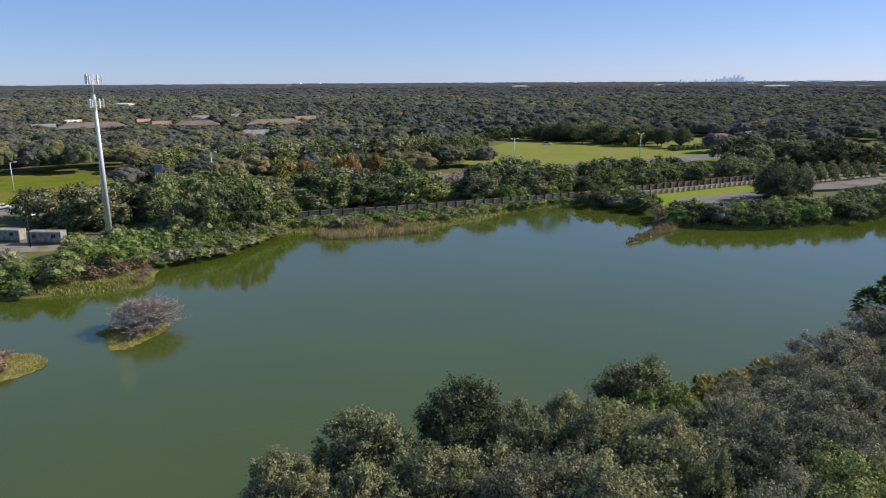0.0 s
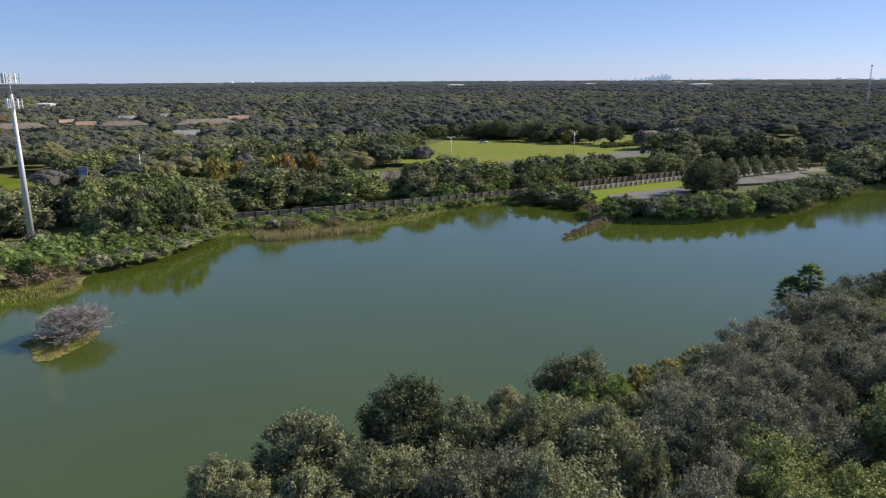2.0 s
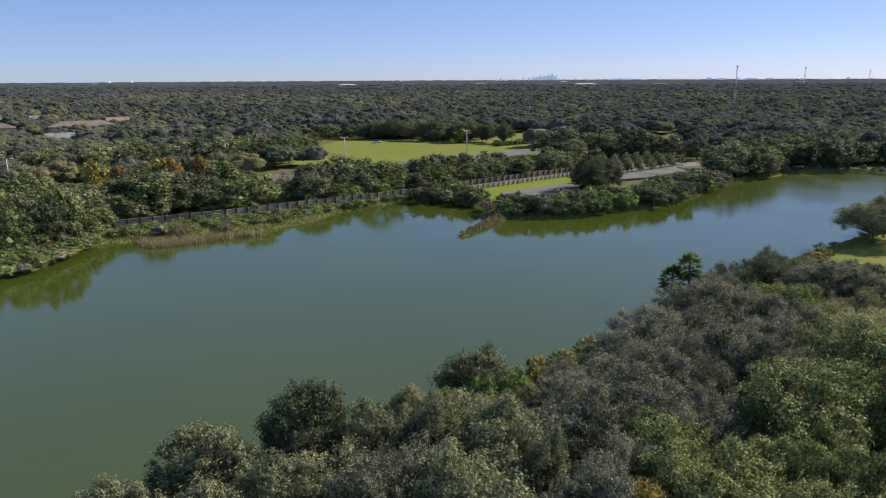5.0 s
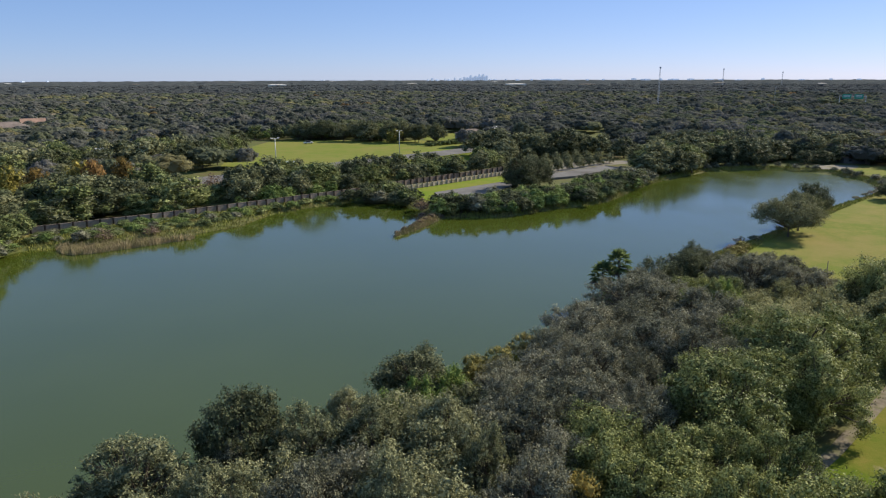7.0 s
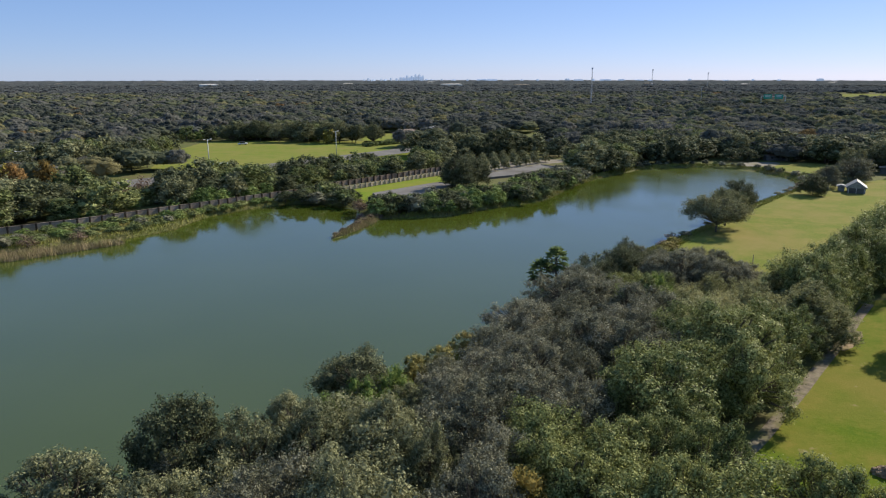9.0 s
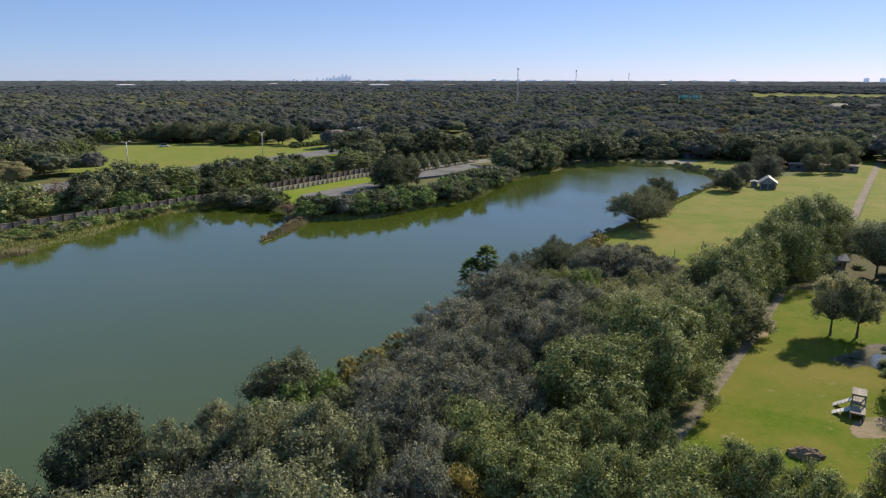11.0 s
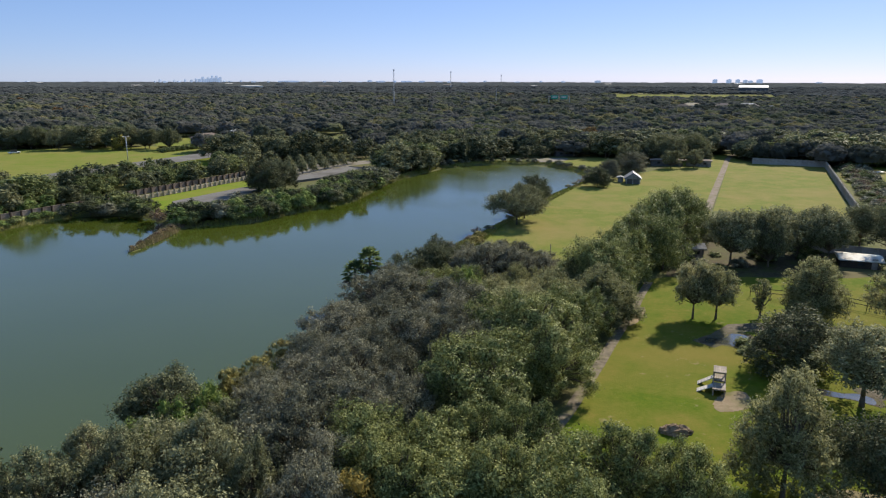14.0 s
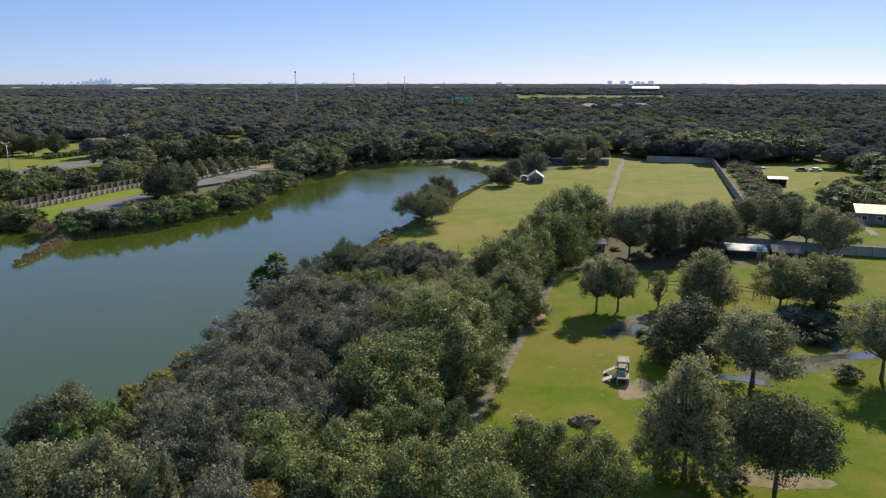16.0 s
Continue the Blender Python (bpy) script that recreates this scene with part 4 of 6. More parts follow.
# the end of the lake
wood([(187, 236), (206, 238), (222, 233), (232, 214), (225, 188), (210, 173), (214, 171), (229, 186), (236, 214), (225, 237), (206, 243), (187, 241)], 3.8, 33, {"grey_shrub": 2, "shrub": 1}, 2.4, 3.2, 0.62, "bank shrubs")
for x, y, h, r in ((260, 171.5, 8.5, 5.0), (269, 166.5, 8.5, 4.8), (268, 187, 12, 6.6), (276, 181, 12.5, 6.8), (289, 180, 12, 6.4), (297, 184, 12.5, 6.5), (306, 189, 12, 6.5), (256, 190, 10, 5.4), (284, 171, 8, 3.4), (281, 190, 13, 7)):
    plant("oak", x, y, h, r)
for x, y, h, r in ((240, 236, 7.5, 5.0), (248, 234, 7, 4.6), (216, 240, 11, 7.5), (207, 243, 11, 7)):
    plant("dark", x, y, h, r, MID)
wood([(190, 238), (215, 236), (236, 240), (300, 250), (300, 300), (200, 300)], 8.5, 10, {"dark": 3, "grey": 3, "green": 1}, 9, 13, group="wood beyond the lake")
wood([(250, 232), (275, 218), (300, 215), (340, 230), (340, 250), (255, 246)], 9, 11, {"dark": 3, "grey": 2}, 8, 12, group="wood beyond the lake")
wood([(262, 186), (320, 192), (345, 200), (345, 215), (280, 212)], 9, 12, {"dark": 3, "green": 2}, 8, 11, group="wood beyond the lake")
wood([(255, 173), (275, 176), (300, 182), (318, 190), (318, 200), (290, 198), (262, 190)], 8, 22, {"dark": 3, "green": 2}, 9, 12, group="wood beyond the lake")
wood([(305, 163), (320, 140), (334, 112), (352, 118), (344, 182), (326, 182)], 8, 23, {"dark": 3, "green": 1, "grey": 1}, 8, 11, group="wood beyond the lake")
wood([(116, 73), (132, 68), (150, 62), (172, 50), (178, 62), (156, 76), (134, 80)], 6.5, 36, {"shrub": 1, "grey_shrub": 1}, 2.0, 3.4, 0.7, "yard shrubs")
wood([(106, 121), (122, 129.5), (146, 141.5), (170, 155), (189, 163), (208, 172), (207, 175), (187, 166), (168, 158.5), (145, 145), (121, 133.5), (103, 124)], 3.4, 45, {"grey_shrub": 2, "shrub": 1, "brown_shrub": 1}, 1.8, 2.6, 0.75, "bank shrubs")
# between the paddock fence and the yards
for i in range(34):
    q = i / 33
    plant(("grey_shrub", "brown_shrub", "grey_shrub", "shrub")[i % 4], 206 + 112 * q + (i * 5 % 3) * 0.9, 71.5 + 58 * q - (i * 7 % 4) * 0.8, 2.9 + (i * 3 % 4) * 0.35, 2.3 + (i % 3) * 0.35, MID, group="fence shrubs")
for i in range(11):
    plant("lush_shrub" if i % 3 else "shrub", 252 + (i * 13 % 31), 61 + (i * 7 % 13), 2.6 + (i % 4) * 0.5, 2.6 + (i % 3) * 0.5, MID, group="yard shrubs")
wood([(202, 70), (250, 92), (312, 126), (322, 122), (258, 88), (214, 62)], 4.8, 13, {"shrub": 3, "grey_shrub": 2}, 3.0, 4.6, 0.68, "fence shrubs")
wood([(168, 30), (260, 40), (330, 62), (330, 80), (316, 74), (255, 52), (200, 58), (176, 48)], 9, 14, {"dark": 3, "green": 3, "grey": 1}, 7, 11, group="yard trees")


# ---------------------------------------------------------------- far woods
def sightline(x, y, w, front):
    """A clearing round a building, open towards the lake."""
    d = math.hypot(x, y)
    u, v = (x / d, y / d), (y / d, -x / d)
    return [(x + v[0] * s * w * 0.55 + u[0] * t, y + v[1] * s * w * 0.55 + u[1] * t) for s, t in ((-1, -front), (1, -front), (1, 14), (-1, 14))]


LOW = [sightline(*q) for q in ((-124, 536, 46, 95), (-182, 536, 38, 95), (-246, 509, 50, 90), (-113, 438, 18, 70), (-297, 584, 16, 100), (-292, 531, 20, 100), (-211, 634, 18, 110),
                               (-242, 590, 14, 100), (-216, 558, 16, 100), (-185, 657, 14, 110), (-115, 610, 20, 100), (-118, 718, 14, 120))]      # small trees before the houses
CLEAR = [sightline(*q) for q in ((-124, 536, 40, 10), (-182, 536, 34, 10), (-246, 509, 45, 10), (-113, 438, 14, 8), (-297, 584, 12, 8), (-292, 531, 14, 8), (-211, 634, 14, 8), (-242, 590, 10, 8),
                                 (-216, 558, 12, 8), (-185, 657, 10, 8), (-115, 610, 15, 8), (-118, 718, 12, 8),
                                 (155, 405, 16, 16), (-421, 970, 26, 60), (788, 497, 24, 62), (812, 470, 22, 62), (832, 450, 24, 62), (722, 664, 44, 80), (752, 486, 18, 60), (792, 402, 17, 60))]
CLEAR += [[(-36, 296), (-8, 302), (10, 308), (44, 432), (62, 436), (58, 456), (26, 446), (-4, 342), (-34, 318)], MEADOW, PADDOCK, BALL_FIELD, FAR_LAWN, LEFT_FIELD, YARD, YARD_2, NORTH_LAWN, FAR_FIELD, NURSERY]


def far_crown(seed, lobe_n, ball, count, size):
    """A broad domed crown with shallow lobes, faceted by its bunches of leaves, and loose sprays on it."""
    r = np.random.default_rng(seed)
    bv, bf = ball
    lob, verts, faces, at = [], [], [], 0
    for i in range(lobe_n):
        up = 1 - (i + 0.5) / lobe_n * 0.95                     # from the top of the dome to its rim
        a, ring = i * 2.4 + r.uniform(-.4, .4), math.sqrt(1 - up * up)
        q = r.uniform(1.25, 1.9) * (1.15 if lobe_n < 8 else 1.0)
        lob.append((math.cos(a) * ring * (4.7 - q), math.sin(a) * ring * (4.7 - q), 4.4 + up * (4.7 - q * 0.9) + r.uniform(-.25, .25), q))
    for x, y, z, q, k in [(0, 0, 4.6, 3.6, 1.0)] + [(*l, 0.85) for l in lob]:
        v = bv * (q * k * r.uniform(0.88, 1.12, len(bv)))[:, None] + (x, y, z)
        verts.append(v)
        faces.append(bf + at)
        at += len(v)
    if count:
        v, f = leaves_on(lob, count, size, r, 1.3, 0.3, core=0, wild=0.32, near=0.75, reach=0.38)
        verts.append(v)
        faces.append(f + at)
    return np.concatenate(verts), np.concatenate(faces)


def half_ball(level):
    """A sphere without its underside."""
    bm = bmesh.new()
    bmesh.ops.create_icosphere(bm, subdivisions=level, radius=1.0)
    bmesh.ops.delete(bm, geom=[v for v in bm.verts if v.co.z < -0.7], context="VERTS")
    bm.verts.index_update()
    out = np.array([v.co[:] for v in bm.verts]), np.array([[v.index for v in f.verts] for f in bm.faces])
    bm.free()
    return out


def far_woods():
    plain = half_ball(1)
    near = [far_crown(300 + i, 13, plain, 560, 0.33) for i in range(10)]
    middle = [far_crown(320 + i, 7, plain, 110, 0.5) for i in range(10)]
    far = [far_crown(340 + i, 3, plain, 14, 0.8) for i in range(10)]
    last = [far_crown(360 + i, 1, plain, 0, 1.0) for i in range(8)]
    r = np.random.default_rng(5)
    # the outer ring takes the leaves whose colour carries the haze
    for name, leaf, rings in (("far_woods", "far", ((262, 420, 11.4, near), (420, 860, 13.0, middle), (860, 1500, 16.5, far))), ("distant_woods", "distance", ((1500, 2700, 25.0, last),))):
        verts, faces, tones, total = [], [], [], 0
        for r0, r1, step, shapes in rings:
            g = np.arange(-r1, r1, step)
            x, y = np.meshgrid(g, g)
            x, y = x.ravel() + r.uniform(-.5, .5, x.size) * step, y.ravel() + r.uniform(-.5, .5, x.size) * step
            d, a = np.hypot(x, y), np.degrees(np.arctan2(x, y))
            k = (d > r0) & (d < r1) & (a > -36) & (a < 82)
            for c in CLEAR:
                k &= ~inside(c, x, y)
            k &= shore_distance(SHORE, x, y) > 3
            off = ((y - 203) * 256 - (x + 125) * 138) / math.hypot(138, 256)      # metres beyond the highway
            k &= (off > 11) | (a > 32)
            k &= ~((a > 32) & (d < 345) & (a < 66)) & ~((a >= 66) & (d < 330))
            x, y = x[k], y[k]
            low = np.zeros(len(x), bool)
            for c in LOW:
                low |= inside(c, x, y)
            patchy = np.sin(x * 0.013 + 1) * np.sin(y * 0.011 + 2) + 0.6 * np.sin(x * 0.031) * np.sin(y * 0.027)
            for px, py, w, small in zip(x, y, patchy, low):
                h = (9.2 + 1.3 * w) * r.choice([r.uniform(0.80, 0.98), r.uniform(0.92, 1.2)]) * (r.uniform(0.5, 0.85) if small else 1.0)
                q = r.choice([r.uniform(4.8, 6.2), r.uniform(6.0, 8.2)]) * (step / 10) ** 0.9
                t = r.uniform(0, 6.283)
                v, f = shapes[r.integers(len(shapes))]
                c, s = math.cos(t) * q / 4.6, math.sin(t) * q / 4.6
                lift = max(0.0, (math.hypot(px, py) - 1500) / 3400) * 5
                verts.append(np.stack([px + v[:, 0] * c - v[:, 1] * s, py + v[:, 0] * s + v[:, 1] * c, 0.9 + lift + v[:, 2] * h / 9.2], 1))
                faces.append(f + total)
                stand = 0.42 + 0.20 * math.sin(px * 0.045 + 2 * math.sin(py * 0.017)) * math.sin(py * 0.038 + 1.5 * math.sin(px * 0.021)) + 0.14 * math.sin(px * 0.011 + py * 0.007)
                tones.append(np.full(len(v), min(0.93, max(0.02, stand + r.normal() * 0.24)) if r.random() > 0.004 else r.uniform(0.93, 0.99)))
                total += len(v)
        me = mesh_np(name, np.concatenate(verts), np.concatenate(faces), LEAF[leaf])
        me.attributes.new("tone", "FLOAT", "POINT").data.foreach_set("value", np.concatenate(tones).astype(np.float32))
        tagged(new(name, me), "mixed grey-green woodland spreading far beyond the lake" if name == "far_woods" else "hazy dark treetops towards the horizon", "woodland", kind="stuff")


def canopy():
    """The treetops of the distance, as one rough sheet; haze is in its blue-grey leaf colour."""
    r = np.random.default_rng(6)
    az = np.radians(np.arange(-84, 40, 0.36))
    rad = 2600 * 1.0085 ** np.arange(0, 163)
    rad = np.append(rad[rad < 4900], 4930)
    R, A = np.meshgrid(rad, az, indexing="ij")
    R = R + r.uniform(-.4, .4, R.shape) * R * 0.0085
    A = A + r.uniform(-.4, .4, A.shape) * 0.0052
    x, y = -np.sin(A) * R, np.cos(A) * R
    z = 1 + np.clip((R - 1500) / 3400, 0, 1) * 5 + 5.0 + 4.5 * r.uniform(0, 1, R.shape) + 2 * np.sin(x * 0.01) * np.sin(y * 0.013)
    z[inside(FAR_FIELD, x, y)] = -3
    n, k = R.shape
    i, j = np.meshgrid(np.arange(n - 1), np.arange(k - 1), indexing="ij")
    faces = np.stack([i * k + j, i * k + j + 1, (i + 1) * k + j + 1, (i + 1) * k + j], -1).reshape(-1, 4)
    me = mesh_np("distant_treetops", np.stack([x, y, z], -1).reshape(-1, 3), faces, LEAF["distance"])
    return tagged(new("distant_treetops", me), "blue-green treetops of the far distance", "woodland", kind="stuff")


far_woods()
canopy()


# ---------------------------------------------------------------- walls and masts
def panel_wall(name, line, height, step, mat, label, thick=0.14, proud=0.12, rails=False, category="wall", pier=0.34, pier_mat=None):
    """A run of precast panels between posts; each panel and post is a piece."""
    top = tagged(new(name), label, category, kind="structure")
    p = [Vector((*q, 1.0)) for q in line]
    made = {}
    for a, b in zip(p, p[1:]):
        n = max(1, round((b - a).length / step))
        turn = math.degrees(math.atan2(b.y - a.y, b.x - a.x))
        w = (b - a).length / n
        for i in range(n + 1):
            q = a.lerp(b, i / n)
            if "post" not in made:
                made["post"] = part("post", box(bmesh.new(), (0, 0, height / 2), (pier, pier * 1.9, height + proud), 0, 0.03), pier_mat or mat, top).data
                o = [c for c in top.children][-1]
            else:
                o = new("post", made["post"])
                o.parent = top
            o.matrix_basis = pose(q.x, q.y, q.z, 0, 0, turn)
            if i == n:
                continue
            q = a.lerp(b, (i + 0.5) / n)
            key = round(w, 2)
            if key not in made:
                bm = bmesh.new()
                if rails:
                    for j in range(3):
                        box(bm, (0, 0, height * (0.2 + 0.3 * j)), (w - pier - 0.02, thick, height * 0.24), 0, 0.02)
                else:
                    box(bm, (0, 0, height * 0.47), (w - pier - 0.01, thick, height * 0.94), 0, 0.02)
                    box(bm, (0, 0, height * 0.95), (w - pier - 0.01, thick + 0.1, height * 0.07), 0, 0.02)
                me = bpy.data.meshes.new("panel")
                bm.to_mesh(me)
                bm.free()
                me.materials.append(mat)
                made[key] = me
            o = new("panel", made[key])
            o.parent = top
            o.matrix_basis = pose(q.x, q.y, q.z, 0, 0, turn)
    return top


panel_wall("noise_wall", [(-62, 181), (-45, 187), (-13, 197), (20, 211), (46.5, 222.5)], 1.8, 3.0, PRECAST, "long grey precast concrete wall with darker posts", pier=0.38, pier_mat=PIER)
panel_wall("block_wall", [(46.8, 222.7), (60, 232), (112, 258)], 1.75, 3.0, BLOCKWORK, "dark brown block wall with square posts behind a lawn", pier=0.4, pier_mat=PIER)
panel_wall("bank_wall", [(55, 220.5), (72, 228.5), (108, 247.5)], 1.5, 2.4, RAIL, "low weathered rail wall with square posts beside grass", rails=True, pier=0.34, pier_mat=RAIL)
panel_wall("paddock_fence", [(200.3, 74.3), (313.5, 133), (301.7, 158.5)], 2.6, 3.0, CONCRETE, "tall grey panel fence round the paddock")


def monopole(x, y):
    top = tagged(new("cell_tower"), "tall tapered grey steel cell tower with two antenna rings", "tower")
    top.location = (x, y, 1)
    part("pole", tube(tube(bmesh.new(), (0, 0, 0), (0, 0, 33), 0.78, 0.36, 16), (0, 0, 33), (0, 0, 36.5), 0.14, 0.12, 10), STEEL, top, smooth=True)
    part("base_flange", tube(bmesh.new(), (0, 0, 0), (0, 0, 0.25), 1.1, 1.1, 16), STEEL, top)
    for level, reach, panels in ((30.5, 2.1, 12), (36.0, 2.3, 12)):
        bm = bmesh.new()
        corner = [Vector((math.cos(a) * reach, math.sin(a) * reach, level)) for a in (radians(30), radians(150), radians(270))]
        for i in range(3):
            for dz in (0.0, 0.9):
                tube(bm, corner[i] + Vector((0, 0, dz)), corner[(i + 1) % 3] + Vector((0, 0, dz)), 0.06, 0.06, 6)
            tube(bm, (0, 0, level + 0.4), corner[i] + Vector((0, 0, 0.4)), 0.08, 0.06, 6)
        part("antenna_frame", bm, STEEL, top)
        for i in range(panels):
            a, b = corner[i // 4], corner[(i // 4 + 1) % 3]
            q = a.lerp(b, (i % 4 + 0.5) / 4)
            turn = math.degrees(math.atan2(q.y, q.x))
            q = q + Vector((q.x, q.y, 0)).normalized() * 0.18
            part("antenna_panel", box(bmesh.new(), q + Vector((0, 0, 0.45)), (0.16, 0.32, 2.1), turn, 0.03), WHITE, top, "pale grey antenna panel")
    return top


monopole(-81, 170)


# ---------------------------------------------------------------- more materials
GLASS = surface("dark_window_glass", (0.03, 0.035, 0.04), (0.05, 0.055, 0.06), (0.02, 0.02, 0.02), 1, 0.3, 0.12, 0)
ROOF_BROWN = surface("brown_shingles", (0.16, 0.125, 0.105), (0.24, 0.195, 0.17), (0.12, 0.10, 0.09), 1.5, 0.15, 0.9, 0.4, each=0.2)
ROOF_TERRACOTTA = surface("faded_terracotta_roof", (0.30, 0.185, 0.135), (0.40, 0.265, 0.20), (0.22, 0.15, 0.12), 1.5, 0.15, 0.9, 0.3, each=0.15)
ROOF_GREY = surface("grey_metal_roof", (0.20, 0.205, 0.22), (0.29, 0.295, 0.31), (0.15, 0.145, 0.14), 2, 0.3, 0.85, 0.1)
ROOF_SILVER = surface("silver_metal_roof", (0.17, 0.175, 0.18), (0.23, 0.235, 0.24), (0.12, 0.12, 0.125), 2, 0.3, 0.6, 0.1)
ROOF_PALE = surface("cream_metal_roof", (0.23, 0.18, 0.11), (0.29, 0.235, 0.15), (0.17, 0.13, 0.08), 2, 0.3, 0.6, 0.1)
ROOF_WHITE = surface("white_metal_roof", (0.62, 0.61, 0.57), (0.76, 0.75, 0.70), (0.36, 0.29, 0.22), 2, 0.35, 0.85, 0.1)
WALL_TAN = surface("tan_render", (0.48, 0.42, 0.34), (0.56, 0.50, 0.42), (0.40, 0.34, 0.27), 3, 0.3, 0.9, 0.1, each=0.15)
WALL_BROWN = surface("grey_brown_render", (0.20, 0.18, 0.16), (0.28, 0.255, 0.23), (0.15, 0.13, 0.11), 3, 0.3, 0.9, 0.1)
WALL_DARK = surface("dark_siding", (0.09, 0.09, 0.095), (0.14, 0.14, 0.14), (0.07, 0.07, 0.07), 3, 0.3, 0.8, 0.1)
TRAILER = surface("dull_white_siding", (0.20, 0.20, 0.19), (0.33, 0.33, 0.31), (0.10, 0.10, 0.08), 3, 0.9, 0.7, 0.1)
RUBBER = surface("black_rubber", (0.02, 0.02, 0.02), (0.035, 0.035, 0.035), (0.05, 0.045, 0.04), 8, 1, 0.9, 0.1)
RED = surface("red_paint", (0.45, 0.06, 0.03), (0.52, 0.08, 0.04), (0.36, 0.06, 0.04), 3, 0.4, 0.35, 0)
SIGN_BLUE = surface("dull_blue_sheet", (0.10, 0.14, 0.26), (0.14, 0.18, 0.30), (0.30, 0.32, 0.36), 0.8, 0.4, 0.6, 0)
SIGN_GREEN = surface("green_sign_sheet", (0.02, 0.30, 0.20), (0.03, 0.34, 0.23), (0.02, 0.26, 0.18), 1, 0.2, 0.5, 0)
GLOWING_BLUE = surface("glowing_pale_blue", (0.42, 0.47, 0.55), (0.52, 0.57, 0.64), (0.36, 0.41, 0.50), 0.1, 0.02, 0.8, 0, each=0.2)
cb = GLOWING_BLUE.node_tree.nodes["Principled BSDF"]                # a pale blue glow is added in place of haze over the skyline
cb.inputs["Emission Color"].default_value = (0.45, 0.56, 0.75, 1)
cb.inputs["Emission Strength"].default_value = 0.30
STREAM = surface("stream_gravel", (0.075, 0.064, 0.048), (0.165, 0.145, 0.115), (0.07, 0.08, 0.03), 1.4, 0.4, 0.95, 0.5)
MUD = surface("wet_mud", (0.06, 0.05, 0.04), (0.10, 0.085, 0.065), (0.11, 0.12, 0.04), 2, 0.4, 0.95, 0.4)
FROND = foliage("palm_fronds", (0.080, 0.130, 0.045), (0.190, 0.250, 0.100), (0.19, 0.20, 0.07), thin=0.45)
SPIT_GRASS = surface("brown_spit_growth", (0.27, 0.215, 0.11), (0.42, 0.34, 0.19), (0.17, 0.19, 0.055), 0.9, 0.35, 0.9, 0)
GREEN_BLADES = surface("bank_grass_blades", (0.17, 0.20, 0.04), (0.30, 0.29, 0.075), (0.36, 0.29, 0.13), 2, 0.15, 0.9, 0)


# ---------------------------------------------------------------- reeds, sedge and islets
def blades(name, areas, per_m2, low, high, width, mat, label, seed, z=0.9, category="reeds", lean=0.25):
    """Loose upright blades over one or more stretches of ground."""
    r = np.random.default_rng(seed)
    out = []
    for poly in areas:
        p = np.asarray(poly, float)
        (x0, y0), (x1, y1) = p.min(0), p.max(0)
        n = int((x1 - x0) * (y1 - y0) * per_m2)
        x, y = r.uniform(x0, x1, n), r.uniform(y0, y1, n)
        k = inside(poly, x, y)
        x, y = x[k], y[k]
        clump = 0.6 + 0.4 * np.sin(x * 1.3 + np.sin(y * 0.9) * 2) * np.sin(y * 1.1 + 1)
        base = np.clip(shore_distance(SHORE, x, y) * 0.40, -0.2, 1.0) if z is None else np.full(len(x), z)
        h = r.uniform(low, high, len(x)) * (0.6 + 0.4 * clump)
        a = r.uniform(0, 6.283, len(x))
        u = np.stack([np.cos(a), np.sin(a), np.zeros(len(x))], 1) * width * r.uniform(0.6, 1.4, len(x))[:, None]
        c = np.stack([x, y, base - 0.1], 1)
        tip = c + np.stack([r.normal(0, lean, len(x)) * h, r.normal(0, lean, len(x)) * h, h], 1)
        out.append(np.stack([c - u, c + u, tip], 1).reshape(-1, 3))
    v = np.concatenate(out)
    me = mesh_np(name, v, np.arange(len(v)).reshape(-1, 3), mat)
    return tagged(new(name, me), label, category, kind="stuff")


blades("reed_bed", [rounded([(-31, 171.5), (-27, 166.6), (-18, 168.4), (-10, 171.6), (-3.4, 174), (-3, 176.4), (-9, 176), (-18, 174.4), (-27, 174.4), (-31, 175.5)])], 34, 1.0, 2.5, 0.06, REED, "tall dry brown reeds along the water's edge", 1, z=None)
blades("reed_bed", [rounded([(-58, 143), (-54, 146), (-48.5, 152), (-49.5, 155), (-54, 151.5), (-59, 146.5)])], 28, 0.8, 2.1, 0.06, REED, "pale dry reeds on the lake bank", 2, z=None)
blades("reed_bed", [rounded([(42.2, 161.6), (45, 162.6), (52, 169), (58, 175.5), (60, 181), (56, 180), (50, 172)])], 44, 0.4, 1.5, 0.06, SPIT_GRASS, "low brown and green growth on a narrow spit in the lake", 3, z=None)
blades("sedge", [rounded([(0, 182), (5, 183.5), (10, 187.4), (6.5, 188.2), (1, 185.2)])], 30, 0.15, 0.5, 0.07, SEDGE, "low yellow sedge tongue along the bank", 14, z=0.0, category="sedge")
blades("sedge", [rounded([(-68, 123.5), (-60, 124), (-54, 127.5), (-54, 130.5), (-57, 133.5), (-63, 131), (-69, 128)])], 90, 0.15, 0.6, 0.035, SEDGE, "yellow sedge tongue reaching into the lake", 4, z=None, category="sedge")
